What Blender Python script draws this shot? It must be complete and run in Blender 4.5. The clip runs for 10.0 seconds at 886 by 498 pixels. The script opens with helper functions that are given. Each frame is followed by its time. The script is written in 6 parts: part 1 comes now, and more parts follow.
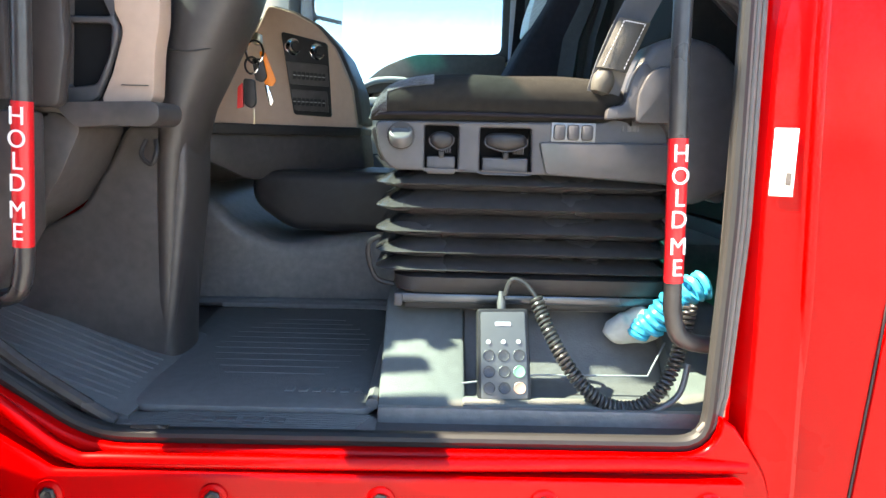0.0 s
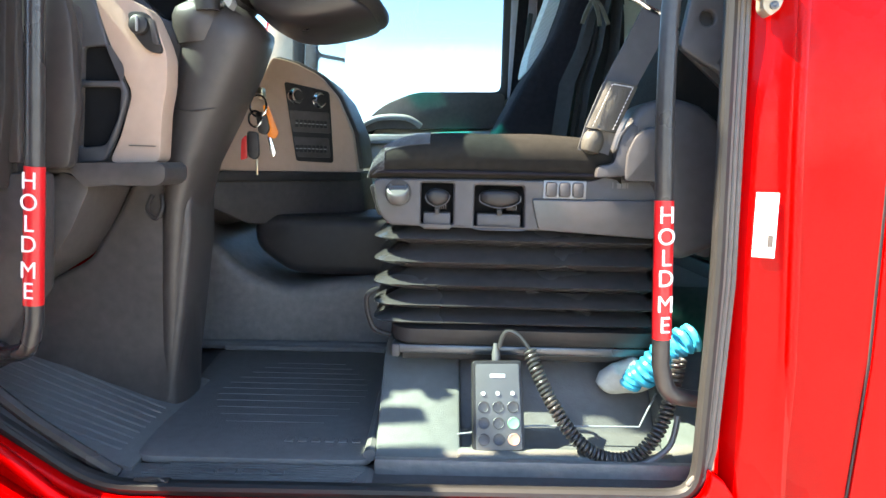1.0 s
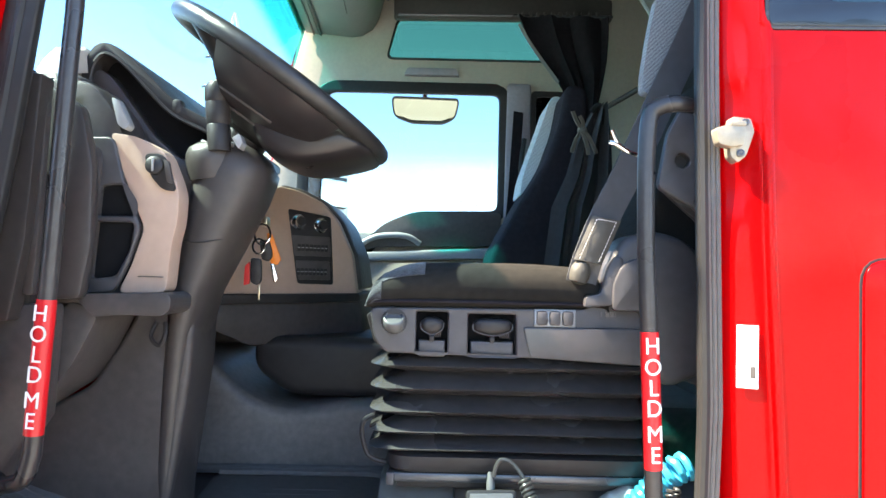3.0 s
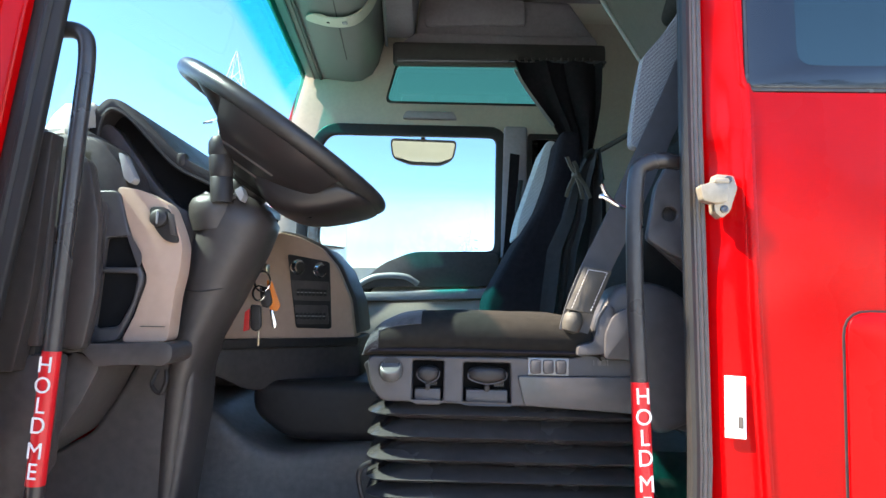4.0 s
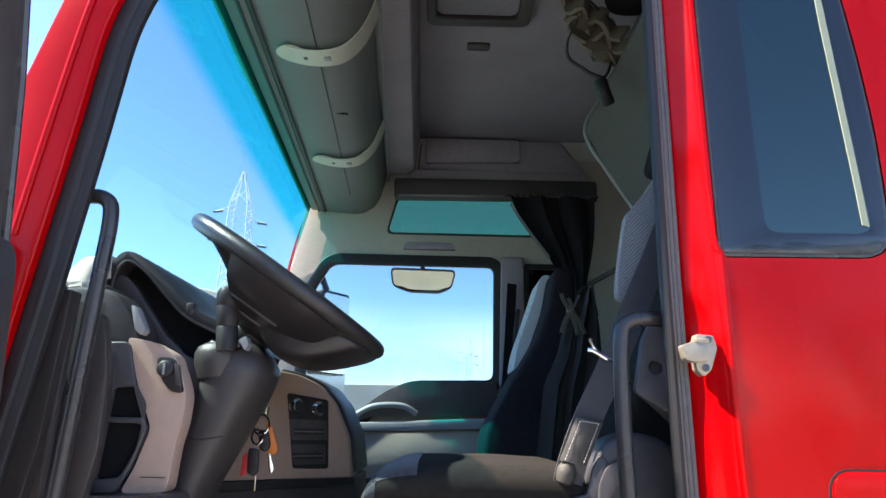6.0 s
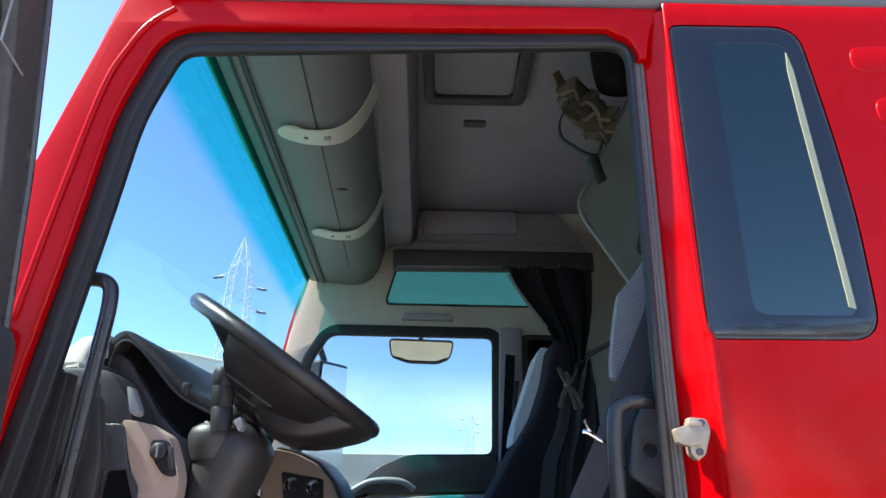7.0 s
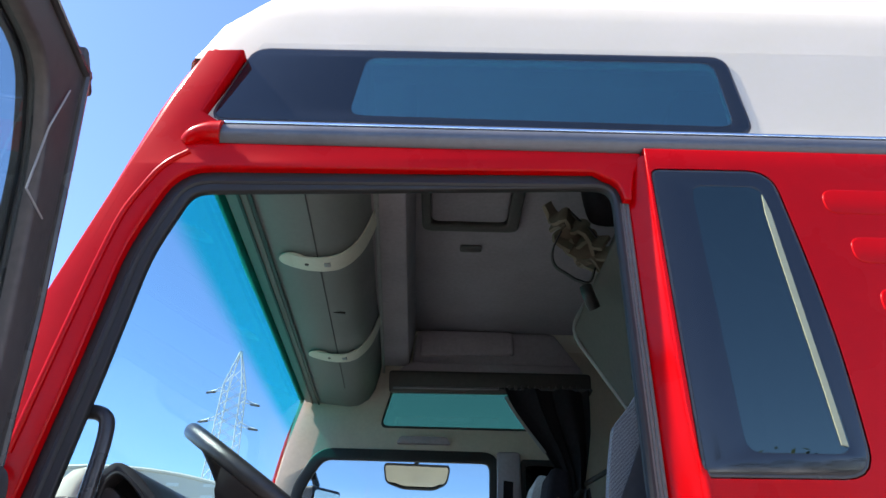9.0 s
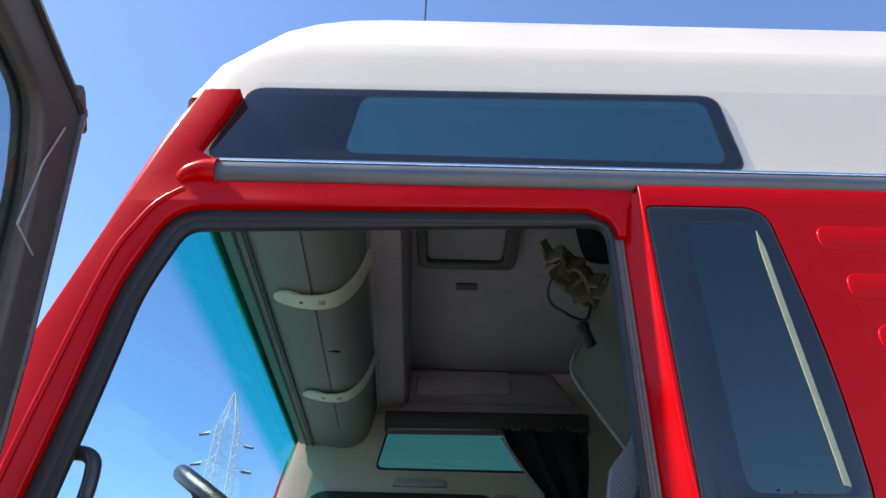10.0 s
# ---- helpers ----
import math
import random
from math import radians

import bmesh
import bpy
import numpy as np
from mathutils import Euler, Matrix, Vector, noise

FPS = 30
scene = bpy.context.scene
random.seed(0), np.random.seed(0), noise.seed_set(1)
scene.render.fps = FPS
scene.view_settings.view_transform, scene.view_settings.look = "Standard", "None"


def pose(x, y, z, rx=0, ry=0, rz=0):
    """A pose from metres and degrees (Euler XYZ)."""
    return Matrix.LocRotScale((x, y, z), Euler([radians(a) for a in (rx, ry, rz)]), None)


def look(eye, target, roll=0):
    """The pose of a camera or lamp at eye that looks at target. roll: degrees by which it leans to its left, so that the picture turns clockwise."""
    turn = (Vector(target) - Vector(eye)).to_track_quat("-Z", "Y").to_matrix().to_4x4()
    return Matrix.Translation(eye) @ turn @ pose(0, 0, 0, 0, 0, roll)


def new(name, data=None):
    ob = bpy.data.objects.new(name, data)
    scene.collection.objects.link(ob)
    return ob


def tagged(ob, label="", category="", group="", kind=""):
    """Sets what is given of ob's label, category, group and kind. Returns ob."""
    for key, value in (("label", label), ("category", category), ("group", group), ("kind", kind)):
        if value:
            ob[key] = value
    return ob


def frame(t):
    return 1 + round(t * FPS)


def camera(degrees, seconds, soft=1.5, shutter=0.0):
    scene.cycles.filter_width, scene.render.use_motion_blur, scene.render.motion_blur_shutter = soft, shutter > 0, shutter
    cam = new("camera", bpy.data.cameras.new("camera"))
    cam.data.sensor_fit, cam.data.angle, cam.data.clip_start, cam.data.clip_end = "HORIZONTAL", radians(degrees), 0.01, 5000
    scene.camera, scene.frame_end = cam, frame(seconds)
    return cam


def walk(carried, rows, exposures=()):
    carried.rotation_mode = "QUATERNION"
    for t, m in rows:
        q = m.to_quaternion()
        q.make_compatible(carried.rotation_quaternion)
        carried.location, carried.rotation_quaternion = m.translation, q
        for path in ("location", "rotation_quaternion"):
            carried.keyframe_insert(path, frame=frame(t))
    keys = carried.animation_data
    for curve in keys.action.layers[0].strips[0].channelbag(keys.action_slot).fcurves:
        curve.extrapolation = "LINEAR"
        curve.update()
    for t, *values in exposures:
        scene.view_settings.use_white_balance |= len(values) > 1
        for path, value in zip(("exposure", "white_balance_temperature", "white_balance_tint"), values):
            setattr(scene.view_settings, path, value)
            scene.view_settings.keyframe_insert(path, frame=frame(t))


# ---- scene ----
cam = camera(65.3, 10.0)
PATH = [
    (0, (0.103, 0.064, 1.9), (0.127, 2.039, 1.584), 1.5),
    (0.5, (0.109, 0.049, 1.93), (0.126, 2.027, 1.632), 1.4),
    (1, (0.114, 0.038, 1.953), (0.126, 2.022, 1.705), 1.4),
    (1.5, (0.121, 0.022, 1.969), (0.131, 2.015, 1.796), 1.4),
    (2, (0.122, 0.01, 1.981), (0.128, 2.008, 1.892), 1.4),
    (2.5, (0.121, 0.005, 1.982), (0.125, 2.005, 1.983), 1.4),
    (4, (0.128, -0.036, 2.013), (0.132, 1.957, 2.178), 1.3),
    (4.5, (0.125, -0.057, 2.027), (0.126, 1.929, 2.264), 1.4),
    (5, (0.13, -0.069, 2.04), (0.129, 1.906, 2.359), 1.4),
    (5.5, (0.132, -0.089, 2.055), (0.129, 1.87, 2.459), 1.5),
    (7, (0.144, -0.133, 2.089), (0.134, 1.75, 2.762), 1.4),
    (7.5, (0.148, -0.153, 2.1), (0.134, 1.698, 2.858), 1.6),
    (8, (0.142, -0.164, 2.104), (0.131, 1.652, 2.941), 1.5),
    (8.5, (0.144, -0.168, 2.109), (0.134, 1.615, 3.015), 1.5),
    (9, (0.148, -0.182, 2.107), (0.136, 1.566, 3.079), 1.7),
    (9.5, (0.147, -0.177, 2.109), (0.136, 1.537, 3.139), 1.7),
    (10, (0.152, -0.174, 2.106), (0.147, 1.516, 3.176), 1.5),
]
EXPOSURES = [(0, 3.12, 7850, 6), (1, 3.12, 7800, 6), (2.5, 3.08, 7550, 7), (4, 2.60, 7250, 10), (4.5, 2.40, 7150, 11), (5.5, 2.12, 6950, 12), (7.5, 1.84, 6850, 15), (8.5, 1.70, 6800, 15), (10, 1.40, 6850, 14)]
walk(cam, [(t, look(eye, target, roll)) for t, eye, target, roll in PATH], EXPOSURES)

# ---- light: clear day, sun from ahead of the truck and its driver's side ----
SUN_WAY = Vector((0.620, 0.031, -0.774)).normalized()
sun = new("sun", bpy.data.lights.new("sun", "SUN"))
sun.data.energy, sun.data.angle, sun.data.color = 5.0, radians(0.8), (1.0, 0.93, 0.83)
sun.matrix_world = look((0, 0, 30), Vector((0, 0, 30)) + SUN_WAY)
world = bpy.data.worlds.new("sky")
scene.world = world
world.use_nodes = True


def build_sky():
    nt = world.node_tree
    nt.nodes.clear()
    out, bg = nt.nodes.new("ShaderNodeOutputWorld"), nt.nodes.new("ShaderNodeBackground")
    sky = nt.nodes.new("ShaderNodeTexSky")
    sky.sky_type, sky.sun_disc = "NISHITA", False
    sky.sun_elevation = math.asin(-SUN_WAY.z)
    sky.sun_rotation = math.atan2(-SUN_WAY.x, -SUN_WAY.y)
    sky.dust_density, sky.ozone_density, sky.air_density = 0.12, 1.4, 0.62
    # thin clouds low over the horizon
    co, sep = nt.nodes.new("ShaderNodeTexCoord"), nt.nodes.new("ShaderNodeSeparateXYZ")
    mp, nz = nt.nodes.new("ShaderNodeMapping"), nt.nodes.new("ShaderNodeTexNoise")
    mp.inputs["Scale"].default_value = (2.2, 2.2, 7.0)
    nz.inputs["Scale"].default_value, nz.inputs["Detail"].default_value = 1.3, 2.0
    low, ramp = nt.nodes.new("ShaderNodeMapRange"), nt.nodes.new("ShaderNodeValToRGB")
    low.inputs["From Min"].default_value, low.inputs["From Max"].default_value = 0.17, 0.0
    ramp.color_ramp.elements[0].position, ramp.color_ramp.elements[1].position = 0.36, 0.72
    mul, mix = nt.nodes.new("ShaderNodeMath"), nt.nodes.new("ShaderNodeMix")
    mul.operation, mix.data_type = "MULTIPLY", "RGBA"
    mix.inputs["B"].default_value = (9.0, 9.1, 9.3, 1)
    ln = nt.links.new
    ln(co.outputs["Generated"], mp.inputs["Vector"])
    ln(mp.outputs["Vector"], nz.inputs["Vector"])
    ln(co.outputs["Generated"], sep.inputs[0])
    ln(sep.outputs["Z"], low.inputs["Value"])
    ln(nz.outputs["Fac"], ramp.inputs["Fac"])
    ln(ramp.outputs["Color"], mul.inputs[0])
    ln(low.outputs["Result"], mul.inputs[1])
    ln(mul.outputs[0], mix.inputs["Factor"])
    blue = nt.nodes.new("ShaderNodeMix")
    blue.data_type, blue.blend_type = "RGBA", "MULTIPLY"
    blue.inputs["Factor"].default_value, blue.inputs["B"].default_value = 1.0, (0.86, 1.02, 1.16, 1)
    ln(sky.outputs["Color"], blue.inputs["A"])
    ln(blue.outputs["Result"], mix.inputs["A"])
    ln(mix.outputs["Result"], bg.inputs["Color"])
    bg.inputs["Strength"].default_value = 0.135
    ln(bg.outputs[0], out.inputs[0])


build_sky()


# ---- materials ----
def surface(name, colour, rough=0.5, metal=0.0, vary=0.15, grain=60.0, bump=0.0, bump_scale=400.0, coat=0.0, sheen=0.0, dirt=None, spec=0.5):
    """A painted, moulded or woven surface: broad stains and fine grain in the colour, roughness and relief."""
    m = bpy.data.materials.new(name)
    m.use_nodes = True
    nt = m.node_tree
    b, ln = nt.nodes["Principled BSDF"], nt.links.new
    co = nt.nodes.new("ShaderNodeTexCoord")
    broad, fine = nt.nodes.new("ShaderNodeTexNoise"), nt.nodes.new("ShaderNodeTexNoise")
    broad.inputs["Scale"].default_value, broad.inputs["Detail"].default_value = 5.0, 5.0
    fine.inputs["Scale"].default_value, fine.inputs["Detail"].default_value = grain, 3.0
    ln(co.outputs["Object"], broad.inputs["Vector"])
    ln(co.outputs["Object"], fine.inputs["Vector"])
    add = nt.nodes.new("ShaderNodeMath")
    add.operation = "MULTIPLY_ADD"
    ln(broad.outputs["Fac"], add.inputs[0])
    add.inputs[1].default_value = 0.6
    half = nt.nodes.new("ShaderNodeMath")
    half.operation = "MULTIPLY"
    half.inputs[1].default_value = 0.4
    ln(fine.outputs["Fac"], half.inputs[0])
    ln(half.outputs[0], add.inputs[2])
    mix = nt.nodes.new("ShaderNodeMix")
    mix.data_type = "RGBA"
    mr = nt.nodes.new("ShaderNodeMapRange")
    mr.inputs["From Min"].default_value, mr.inputs["From Max"].default_value = 0.3, 0.7
    ln(add.outputs[0], mr.inputs["Value"])
    ln(mr.outputs["Result"], mix.inputs["Factor"])
    c = colour
    other = dirt or tuple(min(1.0, v * (1 + vary)) for v in c)
    mix.inputs["A"].default_value = (*[v * (1 - vary) for v in c], 1)
    mix.inputs["B"].default_value = (*other, 1)
    ln(mix.outputs["Result"], b.inputs["Base Color"])
    rr = nt.nodes.new("ShaderNodeMapRange")
    rr.inputs["From Min"].default_value, rr.inputs["From Max"].default_value = 0.3, 0.7
    rr.inputs["To Min"].default_value, rr.inputs["To Max"].default_value = max(0.02, rough - 0.08), min(1.0, rough + 0.08)
    ln(broad.outputs["Fac"], rr.inputs["Value"])
    ln(rr.outputs["Result"], b.inputs["Roughness"])
    b.inputs["Metallic"].default_value = metal
    b.inputs["Coat Weight"].default_value = coat
    b.inputs["Coat Roughness"].default_value = 0.04
    b.inputs["Sheen Weight"].default_value = sheen
    b.inputs["Specular IOR Level"].default_value = spec
    if bump:
        rel, bp = nt.nodes.new("ShaderNodeTexNoise"), nt.nodes.new("ShaderNodeBump")
        rel.inputs["Scale"].default_value, rel.inputs["Detail"].default_value = bump_scale, 2.0
        bp.inputs["Strength"].default_value, bp.inputs["Distance"].default_value = bump, 0.002
        ln(co.outputs["Object"], rel.inputs["Vector"])
        ln(rel.outputs["Fac"], bp.inputs["Height"])
        ln(bp.outputs["Normal"], b.inputs["Normal"])
    return m


def woven(name, dark, light, scale=260.0, rough=0.95):
    """Cloth with a fine chequered weave and soft stains."""
    m = surface(name, dark, rough, vary=0.25, sheen=0.3)
    nt = m.node_tree
    b, ln = nt.nodes["Principled BSDF"], nt.links.new
    co, ch = nt.nodes.new("ShaderNodeTexCoord"), nt.nodes.new("ShaderNodeTexChecker")
    mp = nt.nodes.new("ShaderNodeMapping")
    mp.inputs["Rotation"].default_value = (0.3, 0.2, 0.6)
    ch.inputs["Scale"].default_value = scale
    ch.inputs["Color1"].default_value, ch.inputs["Color2"].default_value = (*dark, 1), (*light, 1)
    ln(co.outputs["Object"], mp.inputs["Vector"])
    ln(mp.outputs["Vector"], ch.inputs["Vector"])
    ln(ch.outputs["Color"], b.inputs["Base Color"])
    bp = nt.nodes.new("ShaderNodeBump")
    bp.inputs["Strength"].default_value, bp.inputs["Distance"].default_value = 0.4, 0.002
    ln(ch.outputs["Fac"], bp.inputs["Height"])
    ln(bp.outputs["Normal"], b.inputs["Normal"])
    return m


def pane_glass(name, tint, gloss=(1.0, 1.0, 1.0), base=0.06, edge=0.9):
    """A thin pane: it lets tinted light through and mirrors at grazing angles."""
    m = bpy.data.materials.new(name)
    m.use_nodes = True
    nt = m.node_tree
    nt.nodes.clear()
    out, mix = nt.nodes.new("ShaderNodeOutputMaterial"), nt.nodes.new("ShaderNodeMixShader")
    tr, gl, fr = nt.nodes.new("ShaderNodeBsdfTransparent"), nt.nodes.new("ShaderNodeBsdfGlossy"), nt.nodes.new("ShaderNodeLayerWeight")
    power, scale = nt.nodes.new("ShaderNodeMath"), nt.nodes.new("ShaderNodeMath")
    tr.inputs["Color"].default_value = (*tint, 1)
    gl.inputs["Color"].default_value = (*gloss, 1)
    gl.inputs["Roughness"].default_value = 0.01
    fr.inputs["Blend"].default_value = 0.5
    power.operation, power.inputs[1].default_value = "POWER", 5.0
    scale.operation, scale.inputs[1].default_value, scale.inputs[2].default_value = "MULTIPLY_ADD", edge, base
    nt.links.new(fr.outputs["Facing"], power.inputs[0])
    nt.links.new(power.outputs[0], scale.inputs[0])
    nt.links.new(scale.outputs[0], mix.inputs[0])
    nt.links.new(tr.outputs[0], mix.inputs[1])
    nt.links.new(gl.outputs[0], mix.inputs[2])
    nt.links.new(mix.outputs[0], out.inputs[0])
    return m


def band_glass(name, clear, tint, z0, z1):
    """Windscreen glass whose tint sets in softly between two heights."""
    m = pane_glass(name, tint, (1.0, 1.0, 1.0), 0.012, 0.35)
    nt = m.node_tree
    tr = next(n for n in nt.nodes if n.bl_idname == "ShaderNodeBsdfTransparent")
    co, sep = nt.nodes.new("ShaderNodeTexCoord"), nt.nodes.new("ShaderNodeSeparateXYZ")
    mr, mix = nt.nodes.new("ShaderNodeMapRange"), nt.nodes.new("ShaderNodeMix")
    mr.interpolation_type, mix.data_type = "SMOOTHSTEP", "RGBA"
    mr.inputs["From Min"].default_value, mr.inputs["From Max"].default_value = z0, z1
    mix.inputs["A"].default_value, mix.inputs["B"].default_value = (*clear, 1), (*tint, 1)
    nt.links.new(co.outputs["Object"], sep.inputs[0])
    nt.links.new(sep.outputs["Z"], mr.inputs["Value"])
    nt.links.new(mr.outputs["Result"], mix.inputs["Factor"])
    nt.links.new(mix.outputs["Result"], tr.inputs["Color"])
    return m


RED = surface("red_paint", (0.43, 0.0005, 0.0016), 0.30, vary=0.06, coat=0.21, grain=30, spec=0.06, bump=0.25, bump_scale=5)
RED.node_tree.nodes["Principled BSDF"].inputs["Coat Roughness"].default_value = 0.10
WHITE = surface("white_paint", (0.565, 0.535, 0.435), 0.38, vary=0.05, coat=0.3, dirt=(0.55, 0.52, 0.45))
RUBBER = surface("black_rubber", (0.042, 0.039, 0.040), 0.25, vary=0.3, bump=0.15, dirt=(0.060, 0.055, 0.052))
# near black: the shade over the sill's seal is put into the colour
SEAL = surface("shade_dark_rubber", (0.013, 0.0125, 0.0125), 0.6, vary=0.3, bump=0.1)
COLUMN = surface("dark_brown_plastic", (0.053, 0.044, 0.043), 0.40, vary=0.3, bump=0.25, bump_scale=900, dirt=(0.065, 0.055, 0.050))
# lighter copy of the seal rubber, with sunlight put into the colour
SEALGREY = surface("sunlit_grey_rubber", (0.110, 0.098, 0.088), 0.45, vary=0.25, bump=0.1)
PLASTIC = surface("charcoal_plastic", (0.060, 0.051, 0.049), 0.46, vary=0.28, bump=0.25, bump_scale=900, dirt=(0.088, 0.075, 0.070))
GREY = surface("grey_plastic", (0.062, 0.058, 0.061), 0.42, vary=0.25, bump=0.25, bump_scale=900)
PALE = surface("pale_grey_plastic", (0.30, 0.30, 0.30), 0.45, vary=0.1, bump=0.15, bump_scale=900)
BEIGE = surface("beige_plastic", (0.47, 0.325, 0.245), 0.5, vary=0.08, bump=0.2, bump_scale=900)
TRIM = surface("warm_grey_trim", (0.50, 0.445, 0.37), 0.75, vary=0.1, bump=0.2, bump_scale=500)
CEILING = surface("grey_headliner", (0.31, 0.268, 0.290), 0.95, vary=0.16, bump=0.35, bump_scale=700)
BIN = surface("grey_green_plastic", (0.165, 0.172, 0.165), 0.5, vary=0.1, bump=0.2, bump_scale=900)
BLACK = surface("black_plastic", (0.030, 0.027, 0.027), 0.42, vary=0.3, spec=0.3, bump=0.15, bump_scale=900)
# shade inside vents, hood and lever pockets, put in as a near-black colour
VOID = surface("recess_shade_black", (0.011, 0.011, 0.012), 0.9, vary=0.2, spec=0.05)
HANDLE = surface("satin_black_tube", (0.030, 0.027, 0.028), 0.30, vary=0.3, bump=0.08, dirt=(0.050, 0.046, 0.045))
STICKER = surface("red_vinyl", (0.66, 0.012, 0.018), 0.35, vary=0.08)
INK = surface("white_vinyl", (0.82, 0.80, 0.78), 0.45, vary=0.04)
STEEL = surface("zinc_steel", (0.36, 0.31, 0.235), 0.45, 0.45, vary=0.3, bump=0.15)
CHROME = surface("chrome", (0.75, 0.75, 0.76), 0.12, 1.0, vary=0.05)
RAILMETAL = surface("satin_roof_rail", (0.105, 0.115, 0.132), 0.36, 0.35, vary=0.15)
DARKMETAL = surface("dark_rail", (0.10, 0.105, 0.115), 0.3, 0.6, vary=0.15)
CLOTH_TOP = surface("worn_black_cloth", (0.019, 0.017, 0.0145), 0.95, vary=0.45, spec=0.2, bump=0.6, bump_scale=900)
MESHCLOTH = woven("grey_mesh_cloth", (0.010, 0.011, 0.013), (0.060, 0.063, 0.070), 420)
RAG = surface("pale_rag", (0.50, 0.48, 0.42), 0.9, vary=0.25, bump=0.6, bump_scale=120)
SIDEMESH = woven("pale_grey_mesh", (0.10, 0.108, 0.115), (0.26, 0.28, 0.29), 560)
PALECLOTH = woven("pale_mesh_cloth", (0.40, 0.43, 0.42), (0.54, 0.57, 0.56), 300)
JACKET = surface("dark_jacket_cloth", (0.027, 0.024, 0.024), 0.9, vary=0.4, bump=0.5, bump_scale=160)
CURTAIN = surface("black_curtain", (0.021, 0.018, 0.022), 0.95, vary=0.35, spec=0.15, bump=0.4, bump_scale=500)
LEATHER = surface("black_leather", (0.024, 0.022, 0.022), 0.36, vary=0.25, bump=0.35, bump_scale=600, dirt=(0.046, 0.042, 0.039))
SHELL = surface("wheel_shell", (0.027, 0.023, 0.023), 0.34, vary=0.2, bump=0.1)
MAT = surface("rubber_mat", (0.152, 0.136, 0.126), 0.62, vary=0.28, bump=0.3, bump_scale=260, dirt=(0.165, 0.155, 0.145))
TUNNEL = surface("slate_vinyl", (0.180, 0.162, 0.150), 0.45, vary=0.35, bump=0.3, bump_scale=300)
BELT = surface("grey_webbing", (0.052, 0.052, 0.056), 0.6, vary=0.25, bump=0.4, bump_scale=800)
SLEEVE = surface("worn_grey_vinyl", (0.060, 0.055, 0.046), 0.6, vary=0.4, bump=0.4, bump_scale=500)
PLATFORM = surface("grey_floor_vinyl", (0.140, 0.140, 0.126), 0.7, vary=0.18, bump=0.4, bump_scale=500)
BLUE = surface("blue_hose", (0.03, 0.42, 0.62), 0.3, vary=0.12, coat=0.4)
COIL = surface("coiled_cable", (0.045, 0.042, 0.04), 0.35, vary=0.2)
ORANGE = surface("orange_tag", (0.85, 0.22, 0.02), 0.4, vary=0.1)
REDTAG = surface("red_tag", (0.6, 0.03, 0.03), 0.4, vary=0.1)
BRASS = surface("key_metal", (0.62, 0.52, 0.36), 0.3, 1.0, vary=0.15)
CREAM = surface("cream_strap", (0.62, 0.60, 0.50), 0.5, vary=0.08)
BUTTON = surface("grey_button", (0.11, 0.106, 0.104), 0.4, vary=0.1)
GREEN = surface("green_button", (0.25, 0.5, 0.3), 0.4)
SALMON = surface("salmon_button", (0.7, 0.35, 0.24), 0.4)
GLASS = pane_glass("clear_glass", (0.60, 0.68, 0.70), base=0.02)
SCREEN = pane_glass("windscreen_glass", (0.43, 0.60, 0.65), (1.0, 1.0, 1.0), 0.012, 0.35)
BAND = band_glass("cyan_tint_glass", (0.43, 0.60, 0.65), (0.0, 0.50, 0.47), 2.905, 2.985)
TEAL = pane_glass("teal_roof_glass", (0.25, 0.43, 0.32))
DARKGLASS = pane_glass("smoked_glass", (0.16, 0.21, 0.19), (0.70, 0.86, 0.80), 0.105)
STRIP = surface("pale_strip", (0.30, 0.325, 0.22), 0.5)
BAGCLOTH = surface("brown_grey_bag", (0.20, 0.155, 0.115), 0.9, vary=0.12, bump=0.5, bump_scale=200)
ROOFGLASS = pane_glass("blue_roof_glass", (0.22, 0.52, 0.52), (0.62, 0.92, 0.90), 0.20)
FRIT = surface("black_glass_border", (0.010, 0.012, 0.016), 0.06, vary=0.1, spec=0.62)
# the cream of the mirrored ground is tinted into the silver
MIRROR = surface("cream_tinted_mirror", (0.74, 0.69, 0.56), 0.02, 1.0, vary=0.01)
LINING = surface("brown_lining", (0.11, 0.092, 0.084), 0.9, vary=0.15, bump=0.3, bump_scale=600)
TAN = surface("tan_cloth", (0.13, 0.115, 0.088), 0.9, vary=0.3, bump=0.5, bump_scale=200)
ASPHALT = surface("asphalt", (0.29, 0.275, 0.25), 0.9, vary=0.25, grain=30, bump=0.5, bump_scale=60)
LEAF = surface("far_foliage", (0.05, 0.075, 0.035), 0.9, vary=0.4)
GALV = surface("galvanised_steel", (0.62, 0.65, 0.63), 0.6, 0.1, vary=0.1)


# ---- shaping ----
def finish(bm, angle=40):
    bmesh.ops.recalc_face_normals(bm, faces=bm.faces[:])
    me = bpy.data.meshes.new("part")
    bm.to_mesh(me)
    bm.free()
    me.polygons.foreach_set("use_smooth", [True] * len(me.polygons))
    me.set_sharp_from_angle(angle=radians(angle))
    return me


def thing(name, base, label, category, group="", kind=""):
    ob = new(name)
    ob.empty_display_size = 0.05
    ob.location = base
    return tagged(ob, label, category, group, kind)


def part(name, bm, material, parent=None, label="", angle=40):
    """Links a bmesh, modelled in the world's metres, as one mesh under a thing or a part."""
    me = bm if isinstance(bm, bpy.types.Mesh) else finish(bm, angle)
    me.name = name
    if not me.materials:
        me.materials.append(material)
    ob = new(name, me)
    if parent:
        ob.parent = parent
        ob.matrix_parent_inverse = Matrix() if parent.parent else Matrix.Translation(-parent.location)
    if label:
        ob["label"] = label
    return ob


def single(name, bm, material, label, category, group="", kind="", angle=40):
    return tagged(part(name, bm, material, angle=angle), label, category, group, kind)


